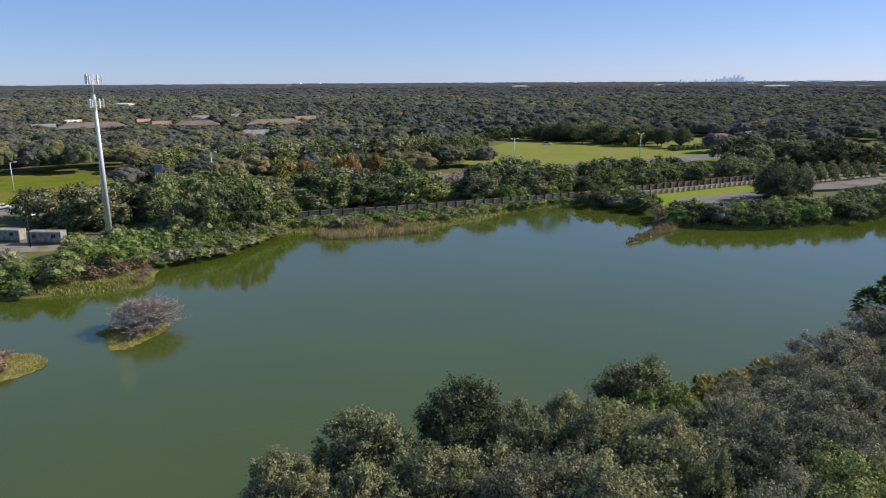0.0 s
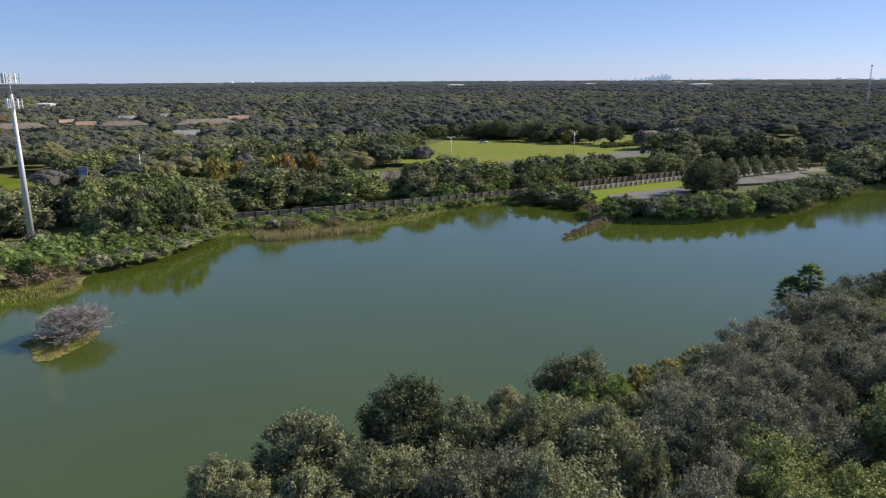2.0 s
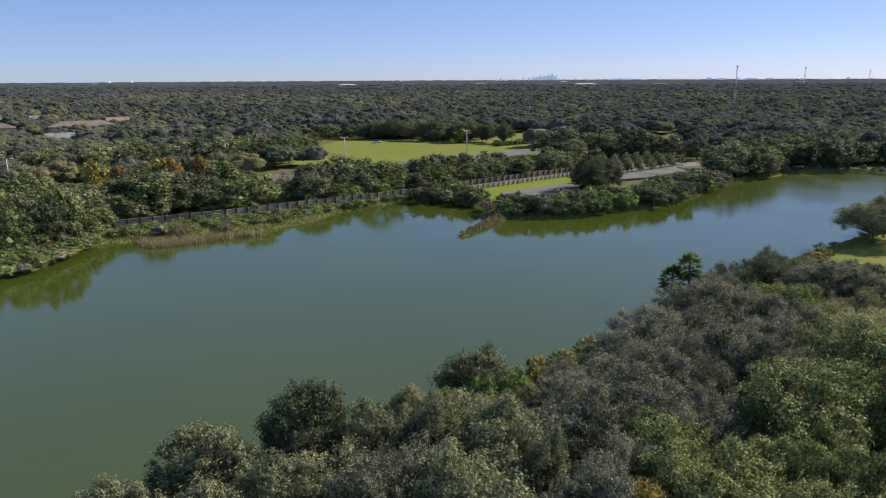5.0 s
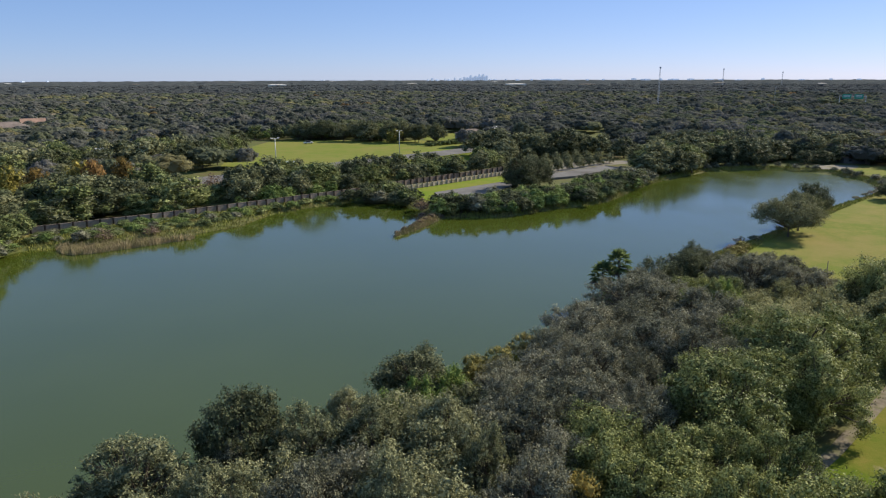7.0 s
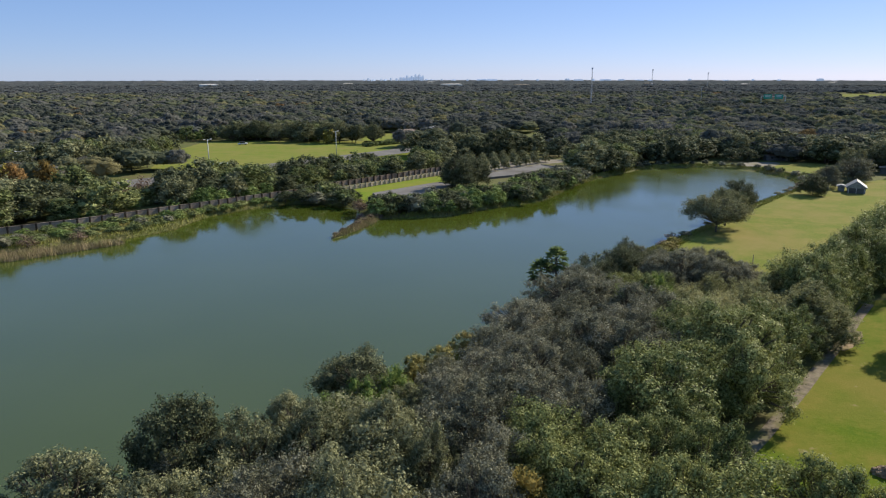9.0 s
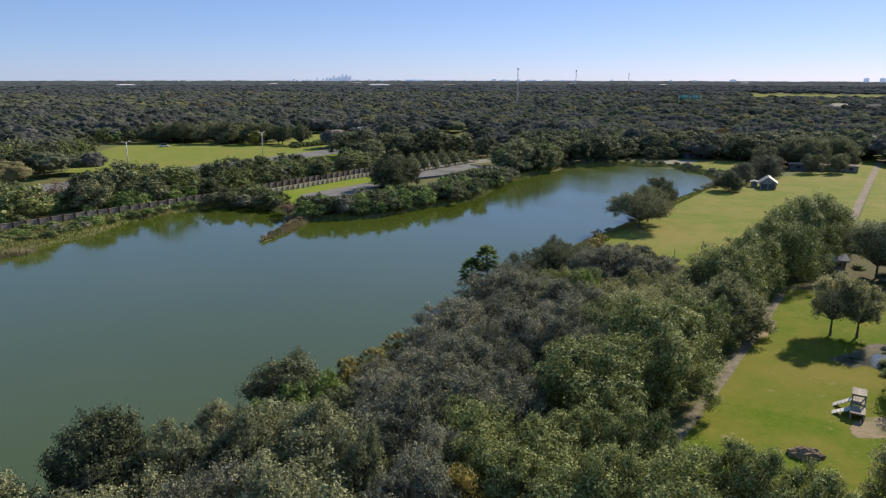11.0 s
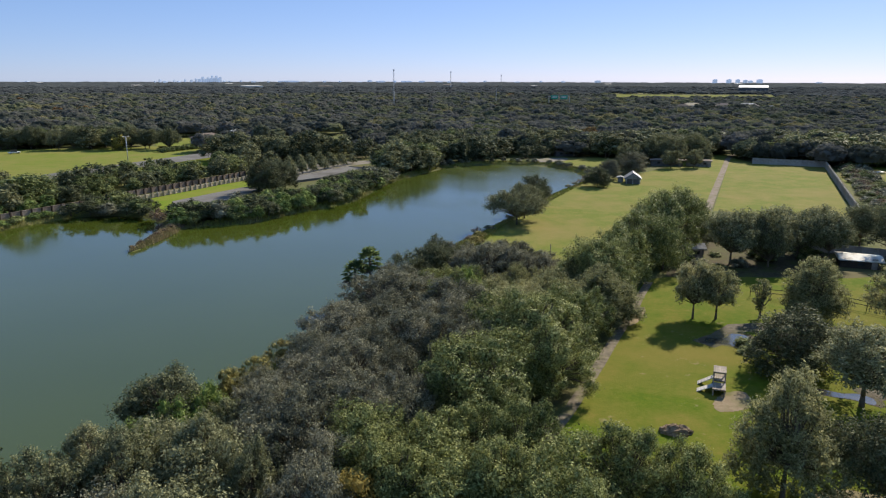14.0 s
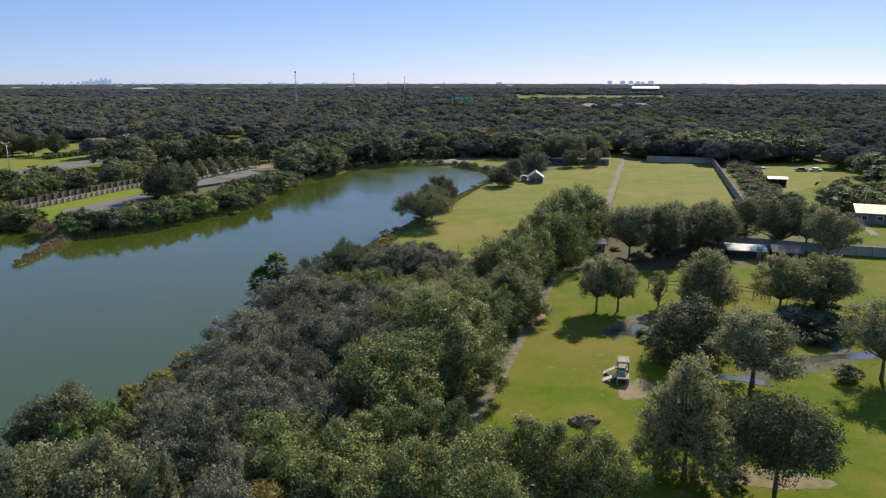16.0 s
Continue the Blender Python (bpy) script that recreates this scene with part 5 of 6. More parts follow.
blades("bank_grass", [rounded([(-41, 174), (-17, 175), (-3, 180), (9, 187.5), (19, 200.5), (38, 210.5), (47, 214), (30, 217), (0, 203), (-20, 194), (-40, 186)]),
                      rounded([(100, 121), (122, 131), (150, 145), (190, 164), (207, 172), (206, 168), (188, 160), (150, 141), (122, 127), (104, 116)]),
                      rounded([(28, 78), (44, 86), (60, 97), (80, 108), (100, 121), (104, 117), (84, 104), (62, 92), (46, 82), (30, 74)]),
                      rounded([(58, 186), (64, 177), (77, 175), (92, 180), (114, 185.5), (135, 202.5), (154, 216.5), (187, 234.5), (187, 238), (150, 218), (132, 205), (112, 190), (92, 184), (66, 181)]),
                      rounded([(-84, 118), (-77, 120.4), (-66, 122.4), (-59, 125), (-60, 127.5), (-68, 126.5), (-78, 124), (-86, 121)]),
                      rounded([(186, 234), (205, 235), (219, 230), (229, 214), (223, 190), (208, 173), (212, 172), (228, 190), (234, 214), (222, 235), (206, 240), (188, 240)])],
       16, 0.25, 1.0, 0.09, GREEN_BLADES, "rough green and straw-coloured bank grass", 5, z=None, category="grass")


blades("shore_reeds", [rounded([(19, 72), (30, 79.5), (36, 82), (44, 87), (51, 92.5), (57, 97), (58, 94.5), (51, 89), (44, 84), (36, 79), (30, 76), (20, 69.5)])], 10, 1.0, 2.6, 0.06, GREEN_BLADES, "tall green reeds along the wooded shore", 9, z=None)


def islet(points, label, seed):
    patch("islet", points, SEDGE, 0.06, label, "islet", ragged=0.55)
    blades("sedge", [rounded(points)], 110, 0.10, 0.42, 0.03, SEDGE, "yellow-green sedge on a floating islet", seed, z=0.12, category="sedge")


islet([(-52.5, 102.6), (-50.5, 100.6), (-48.9, 98.2), (-47.6, 95.6), (-45.6, 95.2), (-44.2, 97.6), (-43.2, 100.4), (-42.4, 104), (-43.6, 107), (-47, 107.4), (-50, 105.4)], "floating mat of yellow-green sedge in the lake", 6)
islet([(-61, 82), (-56, 84.5), (-53.3, 89), (-55, 92.5), (-60, 94), (-66, 90)], "small islet of olive sedge in the lake", 7)


def bare_bush(x, y, radius, height, seed):
    """A dead shrub: many forking grey twigs from one root."""
    r = np.random.default_rng(seed)
    bm = bmesh.new()
    for i in range(120):
        a, q = i * 2.4, r.uniform(0.2, 1.0)
        end = Vector((math.cos(a) * radius * q, math.sin(a) * radius * q, height * math.sqrt(max(0.05, 1.05 - q * q)) * r.uniform(0.75, 1.0)))
        root = Vector((r.uniform(-.6, .6), r.uniform(-.6, .6), 0))
        mid = root.lerp(end, 0.5) + Vector((r.uniform(-.4, .4), r.uniform(-.4, .4), r.uniform(0.1, 0.7)))
        tube(bm, root, mid, 0.075, 0.045, 4, False)
        tube(bm, mid, end, 0.045, 0.022, 3, False)
        for _ in range(11):
            s = mid.lerp(end, r.uniform(0.1, 1.0))
            t = s + Vector((r.normal() * 0.8, r.normal() * 0.8, r.uniform(-0.1, 1.0))) * 0.9
            tube(bm, s, t, 0.034, 0.018, 3, False)
            for _ in range(2):
                u = s.lerp(t, r.uniform(0.4, 1.0))
                tube(bm, u, u + Vector((r.normal() * .5, r.normal() * .5, r.uniform(-.1, .6))), 0.022, 0.013, 3, False)
    ob = tagged(part("dead_bush", bm, GREY_WOOD), "bare grey dead bush with tangled twigs on a sedge islet", "bush")
    ob.location = (x, y, 0.05)
    return ob


for x, y, h, r in ((43.6, 163.2, 1.2, 0.9), (46.4, 166, 1.5, 1.2), (49, 169, 1.3, 1.1), (51.6, 172, 1.7, 1.4), (54.4, 175.4, 1.6, 1.4), (57, 178.4, 1.9, 1.6), (55.6, 181, 1.8, 1.4), (60, 179.8, 1.6, 1.3)):
    plant("tan_tuft", x, y, h, r, MID, z=0.1, group="spit tussocks")
bare_bush(-45.6, 104.2, 6.2, 4.7, 3)
plant("tan_tuft", -58.8, 88.5, 2.6, 2.6, MID, z=0.1)


# ---------------------------------------------------------------- palms
def palm(x, y, height, seed):
    r = np.random.default_rng(seed)
    top = tagged(new("palm_tree"), "fan palm with a ragged green crown at the water's edge", "palm")
    top.location = (x, y, 0.9)
    lean = Vector((r.uniform(-.4, .4), r.uniform(-.4, .4), height))
    bm = tube(tube(bmesh.new(), (0, 0, -0.3), lean * 0.5, 0.26, 0.20, 8), lean * 0.5, lean, 0.20, 0.19, 8)
    part("trunk", bm, BARK, top, smooth=True)
    skirt = []
    for i in range(34):
        a, up = i * 2.4, 1.5 - 2.1 * i / 34
        d = Vector((math.cos(a) * math.cos(up), math.sin(a) * math.cos(up), math.sin(up)))
        crown = lean - Vector((0, 0, 1.1 * (i / 34) ** 1.3))
        stem = crown + d * 1.1
        side = d.cross(Vector((0, 0, 1))).normalized()
        lift = side.cross(d).normalized()
        vs, fs = [], []
        for j in range(11):
            t = radians(-75 + 15 * j)
            q = (d * math.cos(t) + side * math.sin(t)) * r.uniform(0.95, 1.45) - Vector((0, 0, 0.22))
            w = (side * math.cos(t) - d * math.sin(t)) * 0.13
            k = len(vs)
            vs += [stem[:], (stem + q * 0.55 + w + lift * 0.06)[:], (stem + q * 1.15 - Vector((0, 0, 0.2)))[:], (stem + q * 0.55 - w + lift * 0.06)[:]]
            fs += [(k, k + 1, k + 2), (k, k + 2, k + 3)]
        k = len(vs)
        vs += [(crown + side * 0.03)[:], (crown - side * 0.03)[:], stem[:]]
        fs.append((k, k + 1, k + 2))
        f = new("frond", mesh_np("frond", vs, fs, FROND if i < 29 else BARK))
        f.parent = top
    return top


palm(61.0, 98.4, 5.0, 1)
palm(63.7, 98.2, 7.0, 2)
for x, y, h, r in ((60, 95.5, 3.6, 2.0), (63, 95, 4.4, 2.4), (66.5, 97, 4.6, 2.4)):
    plant("vine" if h < 4 else "dark", x, y, h, r, FILL)


# ---------------------------------------------------------------- lamps, masts and signs
def street_lamp(x, y, z, arms=1, turn=28.0, mat=None, label="tall grey steel street lamp beside the highway"):
    top = tagged(new("street_lamp"), label, "street lamp", "highway lamps")
    top.matrix_basis = pose(x, y, 1.0, 0, 0, turn)
    h = z - 1
    part("pole", tube(bmesh.new(), (0, 0, 0), (0, 0, h), 0.20, 0.12, 8), mat or STEEL, top, smooth=True)
    for i in range(arms):
        s = 1 if i == 0 else -1
        part("arm", tube(bmesh.new(), (0, 0, h - 0.2), (s * 1.2, 0, h + 0.05), 0.07, 0.05, 6), mat or STEEL, top)
        part("lamp_head", box(bmesh.new(), (s * 1.5, 0, h + 0.05), (0.9, 0.4, 0.22), 0, 0.05), WHITE, top, "pale lamp head")
    return top


street_lamp(-142.3, 235.6, 11.2)
street_lamp(-83.5, 258.4, 12.0)
street_lamp(-36.9, 312, 9.9, 2)
street_lamp(29.6, 299.9, 12.9, 2)
street_lamp(91.5, 335.2, 12.0, 2)
street_lamp(150, 356.9, 11.0, 2)
street_lamp(-92.4, 156.2, 8.0, 1, 60, RUBBER, "slim dark lamp post beside the site trailers")


def radio_mast(bearing, distance, height, width, label):
    a = radians(bearing)
    top = tagged(new("radio_mast"), label, "mast", "masts over the woods")
    top.location = (math.sin(a) * distance, math.cos(a) * distance, 1.0)
    bm = bmesh.new()
    n = 14
    foot = [Vector((math.cos(t) * width, math.sin(t) * width, 0)) for t in (0.3, 2.39, 4.49)]
    tops = [Vector((p.x * 0.45, p.y * 0.45, height)) for p in foot]
    for i in range(3):
        tube(bm, foot[i], tops[i], width * 0.16, width * 0.12, 5)
        for k in range(n):
            tube(bm, foot[i].lerp(tops[i], k / n), foot[(i + 1) % 3].lerp(tops[(i + 1) % 3], (k + 1) / n), width * 0.08, width * 0.08, 4)
    part("lattice", bm, STEEL, top)
    part("antenna_crown", tube(bmesh.new(), (0, 0, height - width * 1.6), (0, 0, height), width * 0.95, width * 0.95, 10), STEEL, top)
    return top


radio_mast(35.12, 850, 46, 1.0, "slender grey radio mast rising above the woods")
radio_mast(39.55, 2400, 58, 2.2, "tall grey radio mast on the skyline")
radio_mast(43.46, 2400, 48, 1.8, "thin grey radio mast on the skyline")
radio_mast(43.1, 915, 24, 0.5, "pale thin pole mast among the trees")


def gantry(bearing, distance):
    a = radians(bearing)
    top = tagged(new("highway_sign"), "green highway direction signs on a steel gantry", "road sign")
    top.matrix_basis = pose(math.sin(a) * distance, math.cos(a) * distance, 1, 0, 0, -bearing)
    for s in (-13, 13):
        part("post", tube(bmesh.new(), (s, 0, 0), (s, 0, 14), 0.4, 0.35, 8), STEEL, top)
    part("beam", box(bmesh.new(), (0, 0, 13.4), (26, 0.6, 0.6)), STEEL, top)
    for x, w in ((-6, 9), (6, 9)):
        sign = part("sign_panel", box(bmesh.new(), (x, -0.5, 13), (w, 0.15, 5), 0, 0.05), SIGN_GREEN, top, "green sign panel")
        for dz in (1.1, -0.3):
            part("text_bar", box(bmesh.new(), (x, -0.6, 13 + dz), (w * 0.7, 0.06, 0.6)), WHITE, sign, "white bar of lettering")
    return top


gantry(47.95, 950)


# ---------------------------------------------------------------- buildings
def roof_mesh(w, d, z, rise, over, hip):
    """A hip or gable roof with its underside."""
    bm = bmesh.new()
    a, b = w / 2 + over, d / 2 + over
    ridge = (a - b) if hip else a
    eave = [bm.verts.new(q) for q in ((-a, -b, z), (a, -b, z), (a, b, z), (-a, b, z))]
    low = [bm.verts.new((q.co.x, q.co.y, z - 0.18)) for q in eave]
    r0, r1 = bm.verts.new((-max(ridge, 0.2), 0, z + rise)), bm.verts.new((max(ridge, 0.2), 0, z + rise))
    for f in ((eave[0], eave[1], r1, r0), (eave[2], eave[3], r0, r1), (eave[1], eave[2], r1), (eave[3], eave[0], r0), tuple(reversed(low))):
        bm.faces.new(f)
    for i in range(4):
        bm.faces.new((low[i], low[(i + 1) % 4], eave[(i + 1) % 4], eave[i]))
    bmesh.ops.recalc_face_normals(bm, faces=bm.faces[:])
    return bm


def house(name, x, y, w, d, h, turn, roof, wall, label, rise=None, hip=True, windows=4, category="house", group="", z=1.0):
    top = tagged(new(name), label, category, group)
    top.matrix_basis = pose(x, y, z, 0, 0, turn)
    part("wall", box(bmesh.new(), (0, 0, h / 2 - 0.1), (w, d, h + 0.2)), wall, top)
    part("roof", roof_mesh(w, d, h, rise or d * 0.28, 0.5, hip), roof, top)
    for i in range(windows):
        wx = -w / 2 + (i + 0.5) * w / windows
        for s in (-1, 1):
            win = part("window", box(bmesh.new(), (wx, s * (d / 2 + 0.02), h * 0.55), (1.5, 0.12, h * 0.42), 0, 0.02), WHITE if windows > 2 else wall, top, "window frame")
            part("pane", box(bmesh.new(), (wx, s * (d / 2 + 0.07), h * 0.55), (1.2, 0.06, h * 0.34)), GLASS, win)
    part("door", box(bmesh.new(), (w / 2 - w / windows * 0.08 - 0.6, -d / 2 - 0.03, 1.05), (1.0, 0.1, 2.1), 0, 0.02), WOOD, top, "brown door")
    return top


TOWN = "houses of the far estate"
for x, y, w, d, h, rise, roof, wall, name, label in (
        (-124, 536, 40, 15, 5.0, 4.0, ROOF_BROWN, WALL_TAN, "apartment_block", "long apartment block with a brown hipped roof among trees"),
        (-182, 536, 33, 14, 4.4, 3.6, ROOF_BROWN, WALL_TAN, "apartment_block", "low apartment block with a brown hipped roof"),
        (-246, 509, 45, 15, 4.6, 4.2, ROOF_BROWN, WALL_TAN, "apartment_block", "long brown-roofed apartment block above the trees"),
        (-113, 438, 14, 10, 4.2, 3.4, ROOF_GREY, WHITE, "house", "white house with a grey hipped roof"),
        (-297, 584, 12, 9, 4.0, 2.4, ROOF_WHITE, WHITE, "house", "white house with a pale roof"),
        (-292, 531, 15, 10, 3.6, 2.6, ROOF_GREY, WHITE, "house", "white house with a grey roof among trees"),
        (-211, 634, 14, 10, 4.0, 3.0, ROOF_GREY, WHITE, "house", "pale house with a grey gabled roof"),
        (-242, 590, 11, 9, 3.8, 2.8, ROOF_TERRACOTTA, WALL_TAN, "house", "house with a faded terracotta roof"),
        (-216, 558, 13, 9, 3.8, 2.8, ROOF_TERRACOTTA, WALL_TAN, "house", "tan house with a faded terracotta roof"),
        (-185, 657, 11, 9, 4.2, 3.2, ROOF_GREY, WHITE, "house", "white house with a dark gabled roof"),
        (-115, 610, 16, 11, 4.0, 3.4, ROOF_TERRACOTTA, WALL_TAN, "house", "wide house with a faded terracotta roof"),
        (-118, 718, 12, 9, 3.6, 2.4, ROOF_PALE, WHITE, "house", "house with a pale roof among trees")):
    house(name, x, y, w, d, h, math.degrees(math.atan2(-x, y)), roof, wall, label, rise * 0.85, w > 30, max(3, w // 5), "apartments" if w > 30 else "house", TOWN)
house("warehouse", -421, 970, 26, 14, 6.5, -24, ROOF_WHITE, WHITE, "white flat-roofed warehouse among trees", 1.2, True, 5, "warehouse", TOWN)
house("house", 155, 405, 16, 10, 3.4, 15, ROOF_BROWN, WALL_TAN, "tan house behind park trees", 2.4, True, 4, "house", TOWN)
house("house", 788, 497, 24, 13, 5.0, -60, ROOF_PALE, WHITE, "large white house with a cream roof", 3.0, True, 5, "house", TOWN)
house("house", 812, 470, 18, 12, 5.0, -60, ROOF_BROWN, WALL_TAN, "house with a brown roof", 3.0, True, 4, "house", TOWN)
house("house", 832, 450, 24, 13, 5.0, -60, ROOF_WHITE, WHITE, "large white house with a white roof", 3.0, True, 5, "house", TOWN)
house("house", 752, 486, 16, 11, 4.6, -57, ROOF_BROWN, WHITE, "white house with a brown hipped roof", 3.0, True, 4, "house", TOWN)
house("house", 792, 402, 15, 11, 4.6, -63, ROOF_GREY, WHITE, "white house with a dark grey roof", 3.0, True, 4, "house", TOWN)
house("hangar", 1728, 925, 66, 46, 11, -62, WHITE, WALL_DARK, "huge hangar with a bright white roof far off", 5, False, 6, "hangar", z=6.0)
house("parking_building", 722, 664, 34, 20, 3.0, -47, ROOF_PALE, WALL_TAN, "low pale building beside the far road", 1.2, True, 6, "building")
house("warehouse", 262, 2480, 60, 30, 9, -6, ROOF_WHITE, WHITE, "pale warehouse roof among distant woods", 2.0, True, 6, "warehouse", z=4.0)
house("warehouse", 1010, 2230, 70, 30, 9, -24, ROOF_WHITE, WHITE, "pale warehouse roof among distant woods", 2.0, True, 6, "warehouse", z=4.0)
far_r = np.random.default_rng(77)
for b in np.linspace(-12, 60, 11):
    d, a = far_r.uniform(2300, 3900), radians(b + far_r.uniform(-1.5, 1.5))
    house("warehouse", float(math.sin(a) * d), float(math.cos(a) * d), float(far_r.uniform(24, 60)), 24, float(far_r.uniform(9, 12)), -b, ROOF_WHITE if far_r.random() < 0.6 else ROOF_PALE, TRAILER,
          "low pale flat-roofed warehouse far off among treetops", 1.5, True, 4, "warehouse", TOWN, 1 + (d - 1500) / 3400 * 5)
# lakeside and yards
pavilion = house("pavilion", 212, 155, 6.0, 5.0, 1.9, 38, ROOF_SILVER, WALL_DARK, "small dark pavilion with a silver gabled roof on the lawn", 2.1, False, 3, "pavilion")
part("gable_board", roof_mesh(0.1, 4.4, 1.95, 1.6, 0.02, False), TRAILER, pavilion, "pale grey gable board").location.x = -3.58
for side in (-2.2, 0.0, 2.2):
    part("porch_post", box(bmesh.new(), (-3.4, side, 1.0), (0.12, 0.12, 2.0), 0, 0.01), WHITE, pavilion, "white porch post")
house("garden_shed", 210.3, 159.0, 2.2, 1.8, 1.8, 38, ROOF_GREY, TRAILER, "small pale grey shed beside a bush on the lawn", 0.4, False, 1, "shed")
carport = tagged(new("carport"), "open carport with a cream metal roof in the yard", "carport")
carport.matrix_basis = pose(263, 88, 1, 0, 0, -62)
part("roof", roof_mesh(5.6, 5.0, 2.6, 0.5, 0.5, False), ROOF_PALE, carport)
part("back_wall", box(bmesh.new(), (0, 2.4, 1.25), (5.6, 0.15, 2.6)), WALL_DARK, carport)
for side in (-2.6, 0.0, 2.6):
    part("post", box(bmesh.new(), (side, -2.4, 1.25), (0.14, 0.14, 2.6), 0, 0.01), WOOD, carport)
part("side_wall", box(bmesh.new(), (2.72, 0, 1.25), (0.12, 4.7, 2.6)), WALL_DARK, carport)
house("bungalow", 213, 43.5, 14, 10, 2.8, -68, ROOF_PALE, WALL_BROWN, "bungalow with a wide cream roof", 1.6, False, 4, "house")
house("barn", 151, 55.5, 7.0, 6.0, 1.7, -60, ROOF_WHITE, PIER, "low barn with a rust-streaked white metal roof", 0.5, False, 1, "barn")
house("barn", 153, 48, 5.0, 4.6, 2.0, -60, ROOF_BROWN, PIER, "low barn with a brown shingle roof", 1.0, False, 1, "barn")
house("garden_shed", 132, 80, 3.0, 2.6, 2.0, -40, ROOF_GREY, WALL_DARK, "small dark garden shed under trees", 0.9, False, 1, "shed")
# dark walls and brown roofs carry the shade of the trees as colour
for x, y, w, t, lab in ((262, 231.5, 10, -24, "dark mobile home in the shade of trees"), (278, 231, 9, -28, "white mobile home with a low roof"),
                        (275.5, 168.5, 10, -58, "white mobile home with a low roof under the trees"), (266.5, 178, 13, -56, "long dark mobile home under the trees")):
    house("mobile_home", x, y, w, 3.6, 2.5, t, ROOF_BROWN, TRAILER if "white" in lab else WALL_DARK, lab, 0.5, True, 2, "mobile home", "mobile homes by the lake")


def site_trailer(x, y, w, turn, label):
    top = tagged(new("site_trailer"), label, "trailer", "site trailers")
    top.matrix_basis = pose(x, y, 1, 0, 0, turn)
    part("body", box(bmesh.new(), (0, 0, 1.75), (w, 2.5, 2.5), 0, 0.12), TRAILER, top)
    part("skirting", box(bmesh.new(), (0, 0, 0.28), (w - 0.2, 2.3, 0.55)), WALL_DARK, top)
    for i in range(int(w)):
        part("rib", box(bmesh.new(), (-w / 2 + i + 0.5, -1.27, 1.75), (0.09, 0.06, 2.3)), TRAILER, top)
    for q in (-0.28, 0.28):
        part("window", box(bmesh.new(), (q * w, -1.29, 2.0), (0.9, 0.08, 0.8)), GLASS, top, "dark window")
    return top


site_trailer(-90.4, 159.6, 8.0, -2, "weathered white site trailer behind the bank shrubs")
site_trailer(-101.2, 162.2, 8.6, -8, "second weathered white site trailer beside the lamp post")
patch("gravel_yard", [(-97, 152), (-86, 151.5), (-83, 155), (-85, 163), (-106, 166), (-106, 157)], GRAVEL, 1.04, "small gravel yard in front of trailers", "yard")


# ---------------------------------------------------------------- paved basins behind the spit
def basin(name, ring, h, label):
    bm = bmesh.new()
    f = bm.faces.new([bm.verts.new((a, b, 0.9)) for a, b in ring])
    top = bmesh.ops.extrude_face_region(bm, geom=[f])["geom"]
    bmesh.ops.translate(bm, vec=(0, 0, h), verts=[v for v in top if isinstance(v, bmesh.types.BMVert)])
    face = [g for g in top if isinstance(g, bmesh.types.BMFace)][0]
    inner = bmesh.ops.inset_region(bm, faces=[face], thickness=0.5)
    bmesh.ops.translate(bm, vec=(0, 0, -0.25), verts=list(face.verts))
    bmesh.ops.recalc_face_normals(bm, faces=bm.faces[:])
    return tagged(part(name, bm, SLAB), label, "basin", kind="structure")


basin("paved_basin", [(68, 204), (83, 204), (101, 219), (97.5, 226), (69, 212)], 0.9, "low grey concrete basin beside the lawn")
patch("gravel_lot", [(117, 243), (124, 244), (158, 260), (172, 263), (178, 272), (160, 282), (112, 258)], GRAVEL, 1.035, "pale gravel lot planted with young trees", "lot", 1)
basin("paved_basin", [(118, 229), (129, 231), (158, 246), (156, 255), (121.5, 238.5)], 0.9, "long low grey concrete basin among shrubs")
for i in range(4):
    for j in range(8):
        plant("grey", 119 + j * 6.6 - i * 2.0, 243.5 + j * 3.3 + i * 6.2, 5.6, 2.5, MID, group="young trees in rows")


# ---------------------------------------------------------------- the park
def climbing_deck(x, y, turn):
    """Two wooden decks with ramps."""
    top = tagged(new("climbing_frame"), "weathered wooden climbing decks with two ramps on the grass", "climbing frame")
    top.matrix_basis = pose(x, y, 1, 0, 0, turn)
    half = 0.72
    for cx, cy, h, roof in ((0.0, 1.12, 1.05, 2.1), (0.0, -1.12, 0.85, None)):
        for sx in (-half + 0.08, half - 0.08):
            for sy in (-0.9, 0.9):
                part("leg", box(bmesh.new(), (cx + sx, cy + sy, (roof or h) / 2 - 0.05), (0.14, 0.14, (roof or h) + 0.1), 0, 0.015), WOOD, top)
        for lev in ([h, roof] if roof else [h]):
            for i in range(7):
                part("board", box(bmesh.new(), (cx - half + 0.10 + i * 0.206, cy, lev + 0.03), (0.19, 2.1, 0.06), 0, 0.01), WOOD, top)
            for sy in (-0.9, 0.9):
                part("beam", box(bmesh.new(), (cx, cy + sy, lev - 0.08), (2 * half, 0.08, 0.16)), WOOD, top)
        for sx in (-half, half):
            part("side_board", box(bmesh.new(), (cx + sx, cy, h - 0.25), (0.05, 1.9, 0.34), 0, 0.01), WOOD, top)
        run = 1.7
        tilt = pose(0, 0, 0, 0, -math.degrees(math.atan2(h, run)), 0)
        part("ramp", box(bmesh.new(), (cx - half - run / 2, cy, h / 2 + 0.03), (math.hypot(run, h), 1.0, 0.07), 0, 0.01, tilt), RAMP, top, "bleached sloping wooden ramp")
        for i in range(5):
            q = (i + 0.5) / 5
            part("cleat", box(bmesh.new(), (cx - half - run * (1 - q), cy, h * q + 0.09), (0.07, 0.9, 0.05), 0, 0, tilt), RAMP, top)
    return top


